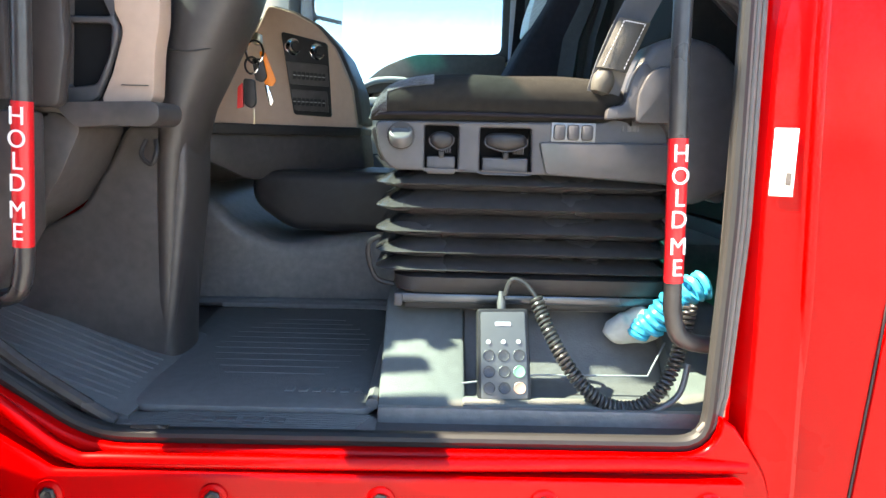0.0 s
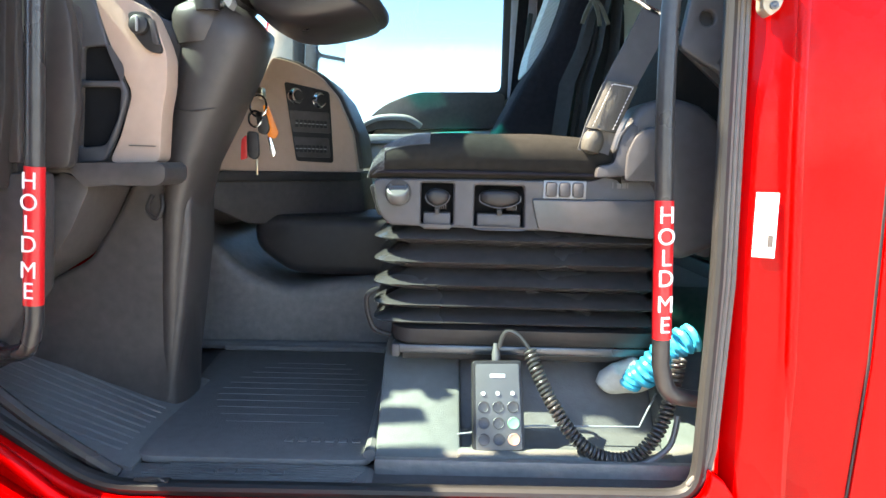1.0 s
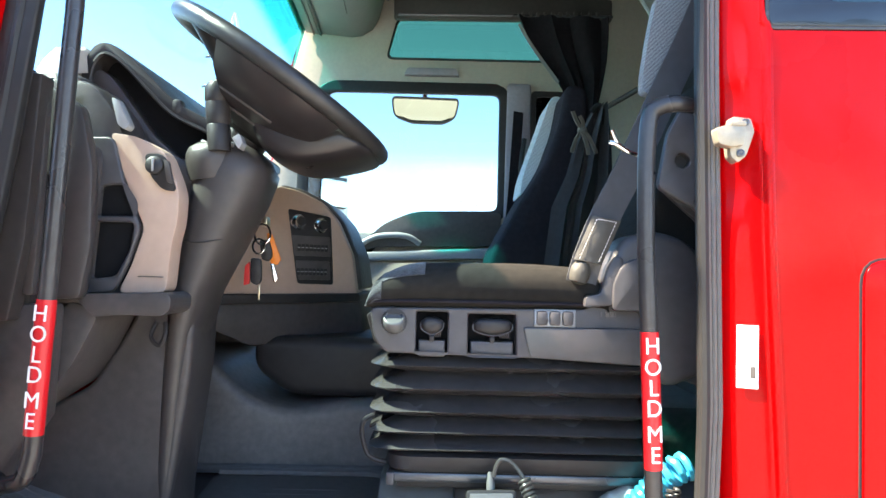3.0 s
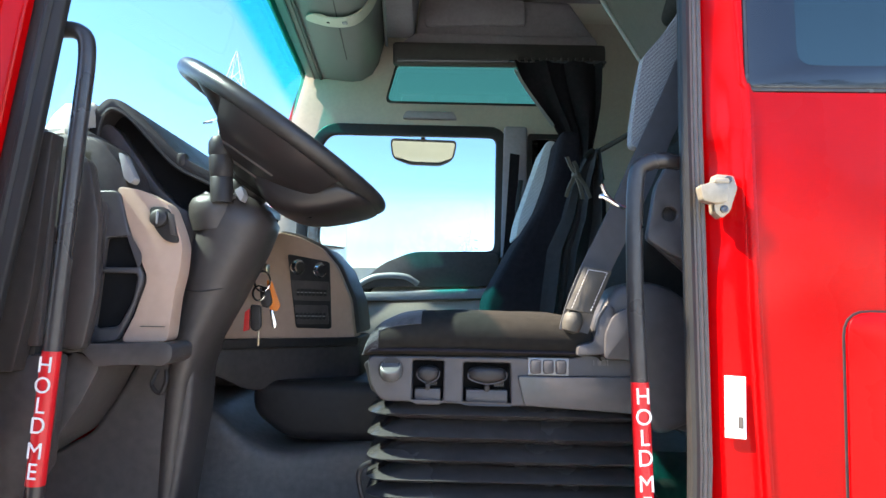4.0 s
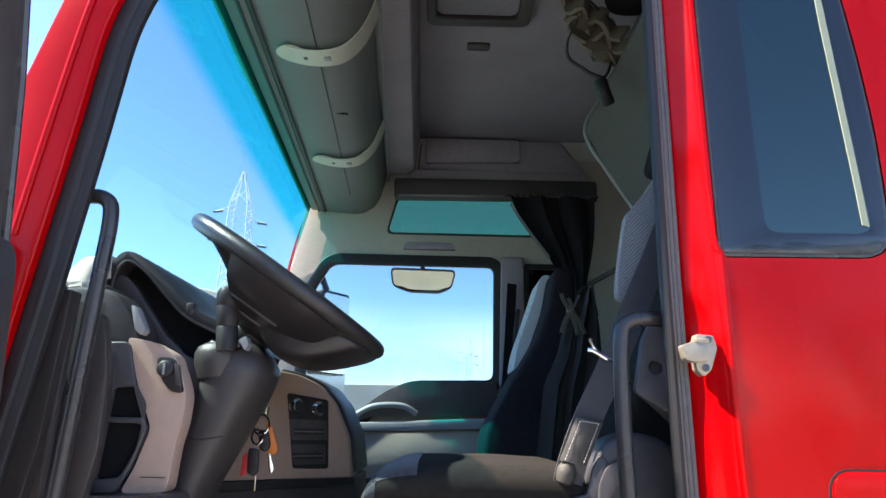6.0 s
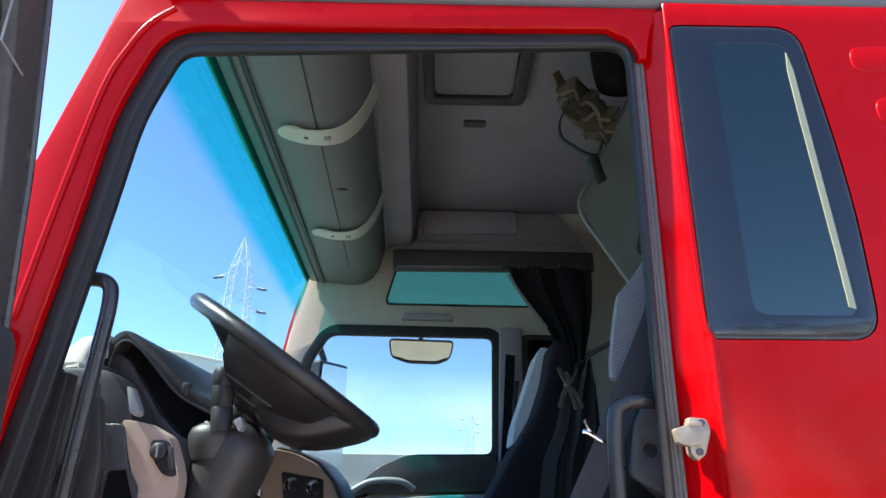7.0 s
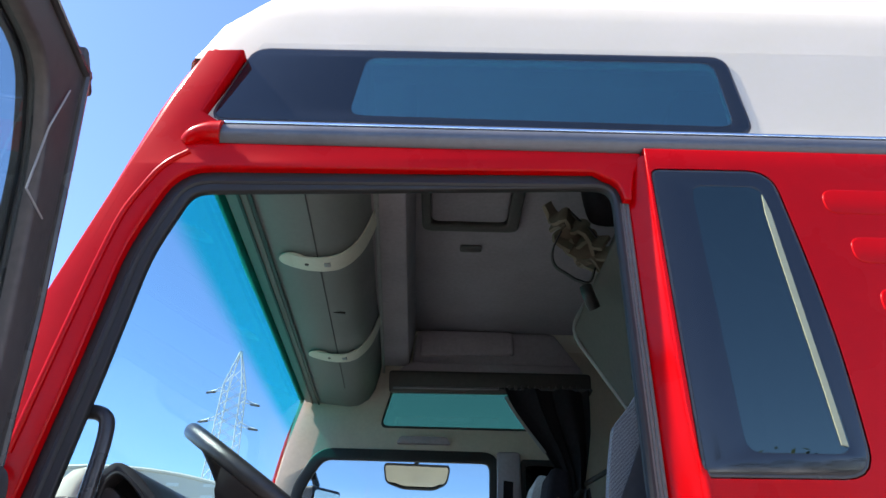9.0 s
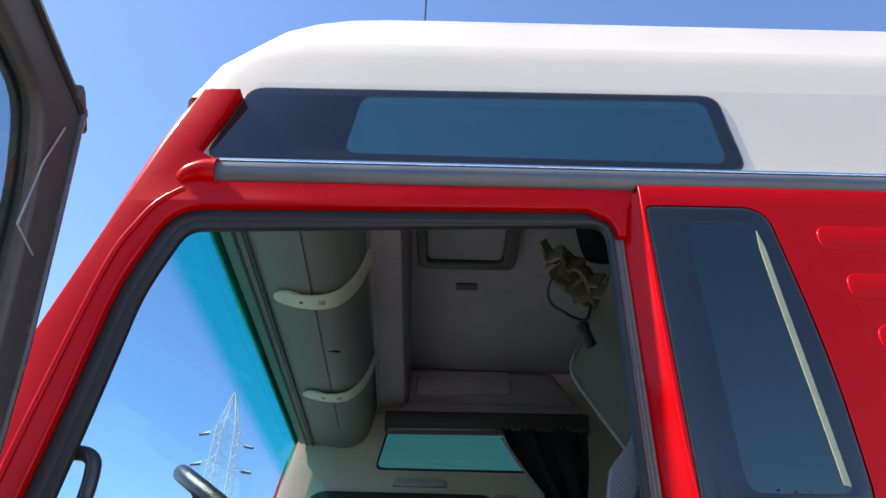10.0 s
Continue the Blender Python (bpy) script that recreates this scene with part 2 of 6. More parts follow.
def soften(bm, width, segments=2, limit=30):
    if width > 0:
        edges = [e for e in bm.edges if len(e.link_faces) == 2 and e.calc_face_angle(0) > radians(limit)]
        bmesh.ops.bevel(bm, geom=edges, offset=width, segments=segments, affect="EDGES", profile=0.5, clamp_overlap=True)
    return bm


def rounded(points, r, n=5):
    """A closed polygon with its corners rounded."""
    out, k = [], len(points)
    for i, p in enumerate(points):
        a, p, b = Vector(points[i - 1]), Vector(p), Vector(points[(i + 1) % k])
        da, db = (a - p), (b - p)
        d = min(r, da.length * 0.45, db.length * 0.45)
        s, e = p + da.normalized() * d, p + db.normalized() * d
        for j in range(n + 1):
            t = j / n
            out.append(tuple((1 - t) ** 2 * s + 2 * t * (1 - t) * p + t * t * e))
    return out


def prism(points, y0, y1, bevel=0.004, skew=(0, 0), segments=2, taper=1.0):
    """An outline in x and z, pulled from y0 to y1; skew moves its far end, taper shrinks it."""
    bm = bmesh.new()
    c = Vector((sum(p[0] for p in points), sum(p[1] for p in points))) / len(points)
    near = [bm.verts.new((x, y0, z)) for x, z in points]
    far = [bm.verts.new((c.x + (x - c.x) * taper + skew[0], y1, c.y + (z - c.y) * taper + skew[1])) for x, z in points]
    bm.faces.new(near)
    bm.faces.new(far[::-1])
    for i in range(len(points)):
        j = (i + 1) % len(points)
        bm.faces.new((near[i], far[i], far[j], near[j]))
    bmesh.ops.recalc_face_normals(bm, faces=bm.faces[:])
    return soften(bm, bevel, segments)


def pillow(points, y0, y1, n=9, power=0.45):
    """A soft closed body: an outline in x and z that swells from nothing at y0 to full size and shuts again at y1."""
    bm = bmesh.new()
    c = Vector((sum(p[0] for p in points), sum(p[1] for p in points))) / len(points)
    rows = []
    for i in range(n + 1):
        a = -1.45 + 2.9 * i / n
        k = math.cos(a) ** power
        y = (y0 + y1) / 2 + (y1 - y0) / 2 * math.sin(a)
        rows.append([bm.verts.new((c.x + (x - c.x) * k, y, c.y + (z - c.y) * k)) for x, z in points])
    for A, B in zip(rows, rows[1:]):
        for j in range(len(points)):
            bm.faces.new((A[j], A[(j + 1) % len(points)], B[(j + 1) % len(points)], B[j]))
    bm.faces.new(rows[0])
    bm.faces.new(rows[-1][::-1])
    return bm


def box(x0, x1, y0, y1, z0, z1, bevel=0.004, segments=2):
    return prism([(x0, z0), (x1, z0), (x1, z1), (x0, z1)], y0, y1, bevel, segments=segments)


def slab(points, z0, z1, bevel=0.003):
    """An outline in x and y, pulled from z0 to z1."""
    bm = bmesh.new()
    lo = [bm.verts.new((x, y, z0)) for x, y in points]
    hi = [bm.verts.new((x, y, z1)) for x, y in points]
    bm.faces.new(lo[::-1])
    bm.faces.new(hi)
    for i in range(len(points)):
        j = (i + 1) % len(points)
        bm.faces.new((lo[i], lo[j], hi[j], hi[i]))
    bmesh.ops.recalc_face_normals(bm, faces=bm.faces[:])
    return soften(bm, bevel)


def plate(outer, holes, y0, y1, bevel=0.0):
    """A sheet in the plane of x and z, with openings through it, from y0 to y1."""
    cu = bpy.data.curves.new("plate", "CURVE")
    cu.dimensions, cu.fill_mode = "2D", "BOTH"
    cu.extrude = max(0.0002, (y1 - y0) / 2 - bevel)
    cu.bevel_depth, cu.bevel_resolution = bevel, 2
    for loop in (inset(outer, bevel), *[inset(h, -bevel) for h in holes]):
        sp = cu.splines.new("POLY")
        sp.points.add(len(loop) - 1)
        for q, (x, z) in zip(sp.points, loop):
            q.co = (x, z, 0, 1)
        sp.use_cyclic_u = True
    ob = bpy.data.objects.new("plate", cu)
    scene.collection.objects.link(ob)
    me = bpy.data.meshes.new_from_object(ob.evaluated_get(bpy.context.evaluated_depsgraph_get()))
    bpy.data.objects.remove(ob)
    bpy.data.curves.remove(cu)
    me.materials.clear()
    me.transform(Matrix.Translation((0, (y0 + y1) / 2, 0)) @ Matrix.Rotation(radians(90), 4, "X"))
    bm = bmesh.new()
    bm.from_mesh(me)
    bpy.data.meshes.remove(me)
    bmesh.ops.remove_doubles(bm, verts=bm.verts[:], dist=1e-5)
    return bm


def smooth_path(points, n=8):
    """A gliding line through the points."""
    p = [Vector(q) for q in points]
    out = []
    for i in range(len(p) - 1):
        a, b, c, d = p[max(i - 1, 0)], p[i], p[i + 1], p[min(i + 2, len(p) - 1)]
        for j in range(n):
            t = j / n
            out.append(0.5 * (2 * b + (c - a) * t + (2 * a - 5 * b + 4 * c - d) * t * t + (3 * b - a - 3 * c + d) * t ** 3))
    return out + [p[-1]]


def outline(points, n=6):
    """A gliding line in x and z."""
    return [(p.x, p.z) for p in smooth_path([(x, 0, z) for x, z in points], n)]


def tube(path, r, n=12, cyclic=False, flat=1.0, up=None):
    """A round or flattened bar along a line."""
    bm = bmesh.new()
    path = [Vector(p) for p in path]
    rings, k, last = [], len(path), None
    for i, p in enumerate(path):
        a = path[i - 1] if (i or cyclic) else p
        b = path[(i + 1) % k] if (i < k - 1 or cyclic) else p
        t = (b - a).normalized()
        if up is not None:
            u = (up - t * up.dot(t)).normalized()
        elif last is None:
            u = t.orthogonal().normalized()
        else:
            u = (last - t * last.dot(t)).normalized()
        last, w = u, t.cross(u)
        rr = r(i / (k - 1)) if callable(r) else r
        rings.append([bm.verts.new(p + (u * math.cos(q) * flat + w * math.sin(q)) * rr) for q in [2 * math.pi * j / n for j in range(n)]])
    for i in range(k if cyclic else k - 1):
        A, B = rings[i], rings[(i + 1) % k]
        for j in range(n):
            bm.faces.new((A[j], A[(j + 1) % n], B[(j + 1) % n], B[j]))
    if not cyclic:
        bm.faces.new(rings[0][::-1])
        bm.faces.new(rings[-1])
    return bm


def ribbon(path, width, thick, across):
    """A strap of flat section along a line; across is its width's direction."""
    bm = bmesh.new()
    path = [Vector(p) for p in path]
    across = Vector(across)
    rows = []
    for i, p in enumerate(path):
        t = (path[min(i + 1, len(path) - 1)] - path[max(i - 1, 0)]).normalized()
        u = (across - t * across.dot(t)).normalized()
        nrm = t.cross(u).normalized()
        rows.append([bm.verts.new(p + u * a * width / 2 + nrm * b * thick / 2) for a, b in ((-1, -1), (1, -1), (1, 1), (-1, 1))])
    for A, B in zip(rows, rows[1:]):
        for j in range(4):
            bm.faces.new((A[j], A[(j + 1) % 4], B[(j + 1) % 4], B[j]))
    bm.faces.new(rows[0][::-1])
    bm.faces.new(rows[-1])
    return bm


def coil(path, radius, turns, wire, n=6, steps=14):
    """A coiled cable along a line."""
    pts = [Vector(p) for p in path]
    lens = [0.0]
    for a, b in zip(pts, pts[1:]):
        lens.append(lens[-1] + (b - a).length)
    total, out, k = lens[-1], [], int(turns * steps)
    for i in range(k + 1):
        d = total * i / k
        j = min(max(0, next((q for q in range(len(lens)) if lens[q] >= d), len(lens) - 1) - 1), len(pts) - 2)
        f = (d - lens[j]) / max(1e-6, lens[j + 1] - lens[j])
        p, t = pts[j].lerp(pts[j + 1], f), (pts[j + 1] - pts[j]).normalized()
        u = (Vector((0.2, 1, 0.1)) - t * Vector((0.2, 1, 0.1)).dot(t)).normalized()
        w, q = t.cross(u), 2 * math.pi * i / steps
        out.append(p + (u * math.cos(q) + w * math.sin(q)) * radius)
    return tube(out, wire, n)


def turned(profile, centre, axis, n=28):
    """A round body: radius and height pairs, turned about an axis through centre."""
    bm = bmesh.new()
    axis = Vector(axis).normalized()
    u = axis.orthogonal().normalized()
    w = axis.cross(u)
    rings = []
    for r, h in profile:
        c = Vector(centre) + axis * h
        rings.append([bm.verts.new(c + (u * math.cos(a) + w * math.sin(a)) * max(r, 1e-4)) for a in [2 * math.pi * j / n for j in range(n)]])
    for A, B in zip(rings, rings[1:]):
        for j in range(n):
            bm.faces.new((A[j], A[(j + 1) % n], B[(j + 1) % n], B[j]))
    bm.faces.new(rings[0][::-1])
    bm.faces.new(rings[-1])
    return bm


def sheet(grid):
    """A surface through rows of points."""
    bm = bmesh.new()
    rows = [[bm.verts.new(p) for p in row] for row in grid]
    for A, B in zip(rows, rows[1:]):
        for i in range(len(A) - 1):
            bm.faces.new((A[i], A[i + 1], B[i + 1], B[i]))
    return bm


def thicken(bm, d):
    bmesh.ops.recalc_face_normals(bm, faces=bm.faces[:])
    bmesh.ops.solidify(bm, geom=bm.faces[:], thickness=d)
    return bm


def glyphs(text, size, matrix, depth=0.0006):
    """Letters in the built-in font, as a mesh, laid out by matrix."""
    cu = bpy.data.curves.new("letters", "FONT")
    cu.body, cu.size, cu.extrude, cu.align_x, cu.align_y = text, size, depth, "CENTER", "CENTER"
    ob = bpy.data.objects.new("letters", cu)
    scene.collection.objects.link(ob)
    me = bpy.data.meshes.new_from_object(ob.evaluated_get(bpy.context.evaluated_depsgraph_get()))
    bpy.data.objects.remove(ob)
    bpy.data.curves.remove(cu)
    me.materials.clear()
    me.transform(matrix)
    return me


def merged(meshes):
    bm = bmesh.new()
    for me in meshes:
        bm.from_mesh(me)
        bpy.data.meshes.remove(me)
    return bm


def inset(loop, d):
    """A closed outline moved inwards by d."""
    area = sum(loop[i - 1][0] * loop[i][1] - loop[i][0] * loop[i - 1][1] for i in range(len(loop)))
    s = 1 if area > 0 else -1
    out, k = [], len(loop)
    for i in range(k):
        a, p, b = Vector(loop[i - 1]), Vector(loop[i]), Vector(loop[(i + 1) % k])
        n1, n2 = (p - a).normalized(), (b - p).normalized()
        n1, n2 = Vector((-n1.y, n1.x)) * s, Vector((-n2.y, n2.x)) * s
        m = (n1 + n2).normalized()
        out.append(tuple(p + m * d / max(0.4, m.dot(n1))))
    return out


def mirrored(bm, y):
    """The same form on the cab's other side, about the plane at y."""
    for v in bm.verts:
        v.co.y = 2 * y - v.co.y
    bmesh.ops.reverse_faces(bm, faces=bm.faces[:])
    return bm


# ---- the truck's cab ----
MID = 2.165
DOOR = rounded([(-0.364, 1.474), (0.500, 1.477), (0.508, 1.80), (0.497, 2.30), (0.492, 2.915), (-0.385, 2.898), (-0.445, 2.73),
                (-0.473, 2.50), (-0.523, 2.14), (-0.56, 1.90), (-0.585, 1.62)], 0.055, 5)
SIDE_WINDOW = rounded([(0.566, 2.337), (0.590, 2.3374), (0.827, 2.341), (0.8265, 2.44), (0.8235, 2.55), (0.813, 2.668), (0.800, 2.77), (0.779, 2.919), (0.577, 2.9175), (0.553, 2.917)], 0.045, 5)
ROOF_WINDOW = rounded([(-0.363, 3.051), (0.787, 3.046), (0.768, 3.274), (-0.302, 3.266)], 0.035, 4)
FRAME_EDGE = [(p if p[0] < 0.44 and p[1] > 1.75 else q) for p, q in zip(inset(DOOR, -0.012), DOOR)]
cab = thing("truck_cab", (0.3, MID, 1.0), "red lorry cab with a white high roof, driver's door open", "truck")

# an open frame: sill, front pillar and header in one sheet; the rear jamb is let in behind it
part("side_frame", plate([(-0.76, 0.95), (0.585, 0.95), (0.585, 1.40), (0.565, 1.455), (0.540, 1.492), (0.520, 1.520)] + FRAME_EDGE[11::-1] + FRAME_EDGE[:23:-1] +
                         [(0.508, 2.86), (0.512, 2.885), (0.520, 2.925), (0.5365, 2.957), (0.5365, 2.975), (-0.325, 2.975), (-0.335, 3.03), (-0.375, 3.058), (-0.318, 3.236),
                          (-0.398, 3.232), (-0.447, 3.09), (-0.497, 2.92), (-0.590, 2.58), (-0.63, 2.30), (-0.68, 1.95), (-0.75, 1.5)],
                         [], 0.952, 0.992, 0.006), RED, cab, "glossy red side frame round the door")
part("pillar", tube(smooth_path([(-0.72, 0.988, 1.6), (-0.655, 0.988, 2.1), (-0.575, 0.988, 2.5), (-0.473, 0.988, 2.94), (-0.424, 0.99, 3.12), (-0.380, 1.0, 3.24)], 8), 0.036, 16), RED, cab, "rounded red windscreen pillar")
part("pillar", mirrored(tube(smooth_path([(-0.78, 0.99, 1.6), (-0.745, 0.99, 2.1), (-0.70, 0.99, 2.5), (-0.63, 0.99, 2.92), (-0.55, 0.99, 3.2)], 8), 0.016, 12), MID), RED, cab)


def tuck(bm):
    """Turns the cab's side in below 1.70, a shape added to darken the panel there."""
    bmesh.ops.bisect_plane(bm, geom=bm.verts[:] + bm.edges[:] + bm.faces[:], plane_co=(0, 0, 1.70), plane_no=(0, 0, 1))
    for v in bm.verts:
        v.co.y += max(0.0, 1.70 - v.co.z) * 0.10
    return bm


part("rear_panel", tuck(plate([(0.607, 0.95), (2.1, 0.95), (2.1, 2.975), (0.539, 2.975), (0.541, 2.75), (0.547, 2.45), (0.556, 2.352), (0.564, 2.33), (0.568, 2.19), (0.573, 2.03), (0.581, 1.88), (0.590, 1.73), (0.599, 1.55)],
                              [inset(SIDE_WINDOW, -0.003)], 0.936, 0.985, 0.004)), RED, cab, "glossy red panel behind the door")
part("panel_bead", tuck(tube(smooth_path([(0.5605, 0.9485, 2.345), (0.5655, 0.9445, 2.325), (0.5690, 0.944, 2.19), (0.5745, 0.944, 2.03), (0.582, 0.944, 1.88), (0.590, 0.944, 1.73), (0.598, 0.944, 1.55), (0.606, 0.944, 1.0)], 8), 0.0095, 12)), RED, cab, "rounded red bead along the panel's edge")
part("sill_panel", prism([(-0.76, 1.30), (0.53, 1.30), (0.53, 1.452), (-0.40, 1.452), (-0.47, 1.50), (-0.76, 1.70)], 0.926, 0.958, 0.008), RED, cab, "red sill panel with black bolts")
part("sill_lip", tube(smooth_path([(-0.62, 0.948, 1.640), (-0.48, 0.944, 1.545), (-0.385, 0.942, 1.470), (-0.30, 0.942, 1.462), (0.1, 0.942, 1.464), (0.40, 0.944, 1.470), (0.48, 0.950, 1.466), (0.54, 0.958, 1.462)], 6), 0.010, 10), RED, cab)
for x in (-0.402, -0.184, 0.039, 0.258, 0.480):
    b = part("bolt", turned([(0.020, 0), (0.019, 0.006), (0.014, 0.008), (0.012, 0.006)], (x, 0.928, 1.420), (0, -1, 0), 20), RED, cab)
    part("bolt_head", turned([(0.011, 0), (0.011, 0.009), (0.008, 0.011), (0.004, 0.008), (0.001, 0.008)], (x, 0.928, 1.420), (0, -1, 0), 6), BLACK, b)


def jamb_row(z):
    """The rear jamb's section at a height: flange behind the seal, slope that faces forward, rim under the bead."""
    zs = (1.44, 1.52, 1.64, 1.83, 2.017, 2.065, 2.114, 2.243, 2.282, 2.34, 2.52, 2.96)
    a = np.interp(z, (1.44, 1.64, 1.83, 2.03, 2.31, 2.52, 2.96), (0.522, 0.518, 0.510, 0.503, 0.498, 0.496, 0.490))
    b = np.interp(z, zs, (0.543, 0.543, 0.541, 0.534, 0.531, 0.535, 0.546, 0.541, 0.527, 0.523, 0.519, 0.514))
    c = np.interp(z, (1.44, 1.65, 1.80, 1.90, 2.03, 2.19, 2.33, 2.40, 2.52, 2.96), (0.592, 0.584, 0.577, 0.570, 0.564, 0.560, 0.556, 0.549, 0.544, 0.537))
    d = np.interp(z, zs, (0.963, 0.963, 0.963, 0.963, 0.963, 0.961, 0.957, 0.957, 0.961, 0.963, 0.963, 0.963))
    return [(a, 0.992, z), (b - 0.010, d + 0.010, z), (b - 0.002, d + 0.0025, z), (b + 0.003, d - 0.0015, z), (b * 0.5 + c * 0.5, d * 0.5 + 0.472 + 0.002, z), (c - 0.004, 0.9455, z), (c, 0.942, z), (c + 0.004, 0.9405, z), (c + 0.012, 0.944, z)]


part("jamb", thicken(sheet([jamb_row(1.26 + 1.70 * i / 85) for i in range(86)]), -0.002), RED, cab, "red door jamb that slopes forward beside the seal", 35)
# flap let into the rear panel
flap = rounded([(0.694, 1.25), (1.30, 1.25), (1.30, 2.018), (0.694, 2.018)], 0.035, 5)
part("flap_gap", tuck(plate(inset(flap, -0.003), [flap], 0.9335, 0.9365)), BLACK, cab)
part("locker_flap", tuck(plate(inset(flap, 0.001), [], 0.9300, 0.9355, 0.0015)), RED, cab, "red locker flap with a dark gap round it")
for x, z in ((0.872, 2.828), (0.900, 2.722), (0.925, 2.616)):
    part("embossed_rib", prism(rounded([(x, z), (1.9, z), (1.9, z + 0.055), (x, z + 0.055)], 0.025), 0.9335, 0.940, 0.006, segments=4), RED, cab)
part("pillar_ridge", tube(smooth_path([(-0.548, 0.951, 2.342), (-0.521, 0.951, 2.540), (-0.485, 0.951, 2.770), (-0.454, 0.951, 2.858), (-0.423, 0.951, 2.913), (-0.379, 0.951, 2.949)], 6), 0.006, 10), RED, cab, "raised crease along the pillar")
# moulding over the roof rail's front end
part("rail_cap", tube(smooth_path([(-0.396, 0.954, 2.972), (-0.378, 0.951, 2.988), (-0.350, 0.951, 2.997), (-0.322, 0.952, 2.997)], 5), lambda f: 0.010 + 0.0165 * f ** 0.7, 14), RED, cab)
part("roof_rail", tube([(-0.324, 0.962, 2.997), (0.5, 0.962, 2.997), (2.1, 0.962, 2.997)], 0.0255, 16), RAILMETAL, cab, "satin grey roof rail")
part("roof_rail_edge", box(-0.322, 2.1, 0.944, 0.97, 3.019, 3.026, 0.002), CHROME, cab)
# white roof
def leaning(bm):
    """Leans the high roof's near side in over the rail."""
    for v in bm.verts:
        v.co.y += max(0.0, v.co.z - 3.03) * 0.06
    return bm


part("roof_side", leaning(plate([(-0.30, 3.03), (2.1, 3.03), (2.1, 3.30), (-0.29, 3.292), (-0.372, 3.06), (-0.34, 3.03)], [inset(ROOF_WINDOW, 0.012)], 0.972, 0.990)), WHITE, cab, "white roof side")
part("roof_side", mirrored(plate([(-0.50, 2.96), (2.1, 2.96), (2.1, 3.30), (-0.45, 3.292)], [rounded([(-0.22, 2.995), (0.785, 2.995), (0.775, 3.258), (-0.19, 3.258)], 0.03, 4)], 0.972, 0.985), MID), WHITE, cab)
prof = [(0.985, 3.235), (0.994, 3.33), (1.002, 3.40), (1.010, 3.452), (1.016, 3.464), (1.050, 3.530), (1.090, 3.610), (1.135, 3.690), (1.19, 3.765), (1.27, 3.82), (1.45, 3.855), (MID, 3.88)]
prof = prof + [(2 * MID - y, z) for y, z in prof[-2::-1]]
stations = [(-0.50, 0.0, 0.12), (-0.448, 0.05, 0.012), (-0.436, 0.18, 0), (-0.420, 0.38, 0), (-0.397, 0.60, 0), (-0.36, 0.76, 0), (-0.30, 0.885, 0), (-0.23, 0.95, 0), (-0.14, 0.985, 0), (-0.03, 0.997, 0), (0.1, 1.0, 0), (0.8, 1.0, 0), (1.3, 1.0, 0), (2.1, 1.0, 0)]
part("roof", sheet([[(x, MID + (y - MID) * (1 - tuck), 3.235 + (z - 3.235) * k) for y, z in prof] for x, k, tuck in stations]), WHITE, cab, "white plastic high roof", angle=32)
part("roof_front", sheet([[(x - 0.12 * (1 - ((y - MID) / 0.95) ** 2), y, z) for y in [1.25 + 1.83 * i / 16 for i in range(17)]] for x, z in ((-0.44, 3.30), (-0.44, 3.19))]), WHITE, cab)


def cab_window(name, loop, y0, label, border=0.05, tint=DARKGLASS, mirror=False, clear=None):
    """A bonded pane: black border on the glass, smoked glass within it."""
    inner = clear or inset(loop, border)
    f = plate(loop, [inner], y0, y0 + 0.004, 0.001)
    g = plate(inner, [], y0 + 0.0005, y0 + 0.0035)
    r = plate(inset(loop, -0.005), [inset(loop, 0.001)], y0 + 0.001, y0 + 0.010, 0.001)
    if loop is ROOF_WINDOW:
        f, g, r = leaning(f), leaning(g), leaning(r)
    if mirror:
        f, g, r = mirrored(f, MID), mirrored(g, MID), mirrored(r, MID)
    w = part(name, f, FRIT, cab, label)
    part("pane", g, tint, w)
    part("window_seal", r, RUBBER, w)
    return w


cab_window("side_window", SIDE_WINDOW, 0.936, "dark smoked fixed side window", clear=rounded([(0.636, 2.372), (0.805, 2.374), (0.798, 2.45), (0.785, 2.60), (0.770, 2.78), (0.757, 2.886), (0.621, 2.886)], 0.026, 5))
cab_window("roof_window", ROOF_WINDOW, 0.9685, "dark smoked long roof window", tint=ROOFGLASS, clear=rounded([(-0.070, 3.070), (0.752, 3.064), (0.740, 3.256), (-0.045, 3.248)], 0.03, 4))
cab_window("side_window", SIDE_WINDOW, 0.936, "side window across the cab", mirror=True, tint=GLASS)
FAR_ROOF_WINDOW = rounded([(-0.25, 2.985), (0.80, 2.985), (0.79, 3.268), (-0.21, 3.268)], 0.035, 4)
cab_window("roof_window", FAR_ROOF_WINDOW, 0.964, "teal roof window across the cab", mirror=True, tint=TEAL, clear=rounded([(-0.20, 3.0), (0.78, 3.0), (0.77, 3.252), (-0.18, 3.252)], 0.03, 4))

part("window_strip", prism([(0.756, 2.868), (0.7645, 2.83), (0.7725, 2.73), (0.783, 2.60), (0.7935, 2.47), (0.7995, 2.385), (0.789, 2.388), (0.783, 2.47), (0.772, 2.60), (0.761, 2.73), (0.754, 2.83)], 0.9345, 0.9365, 0), STRIP, cab, "pale strip along the side window")

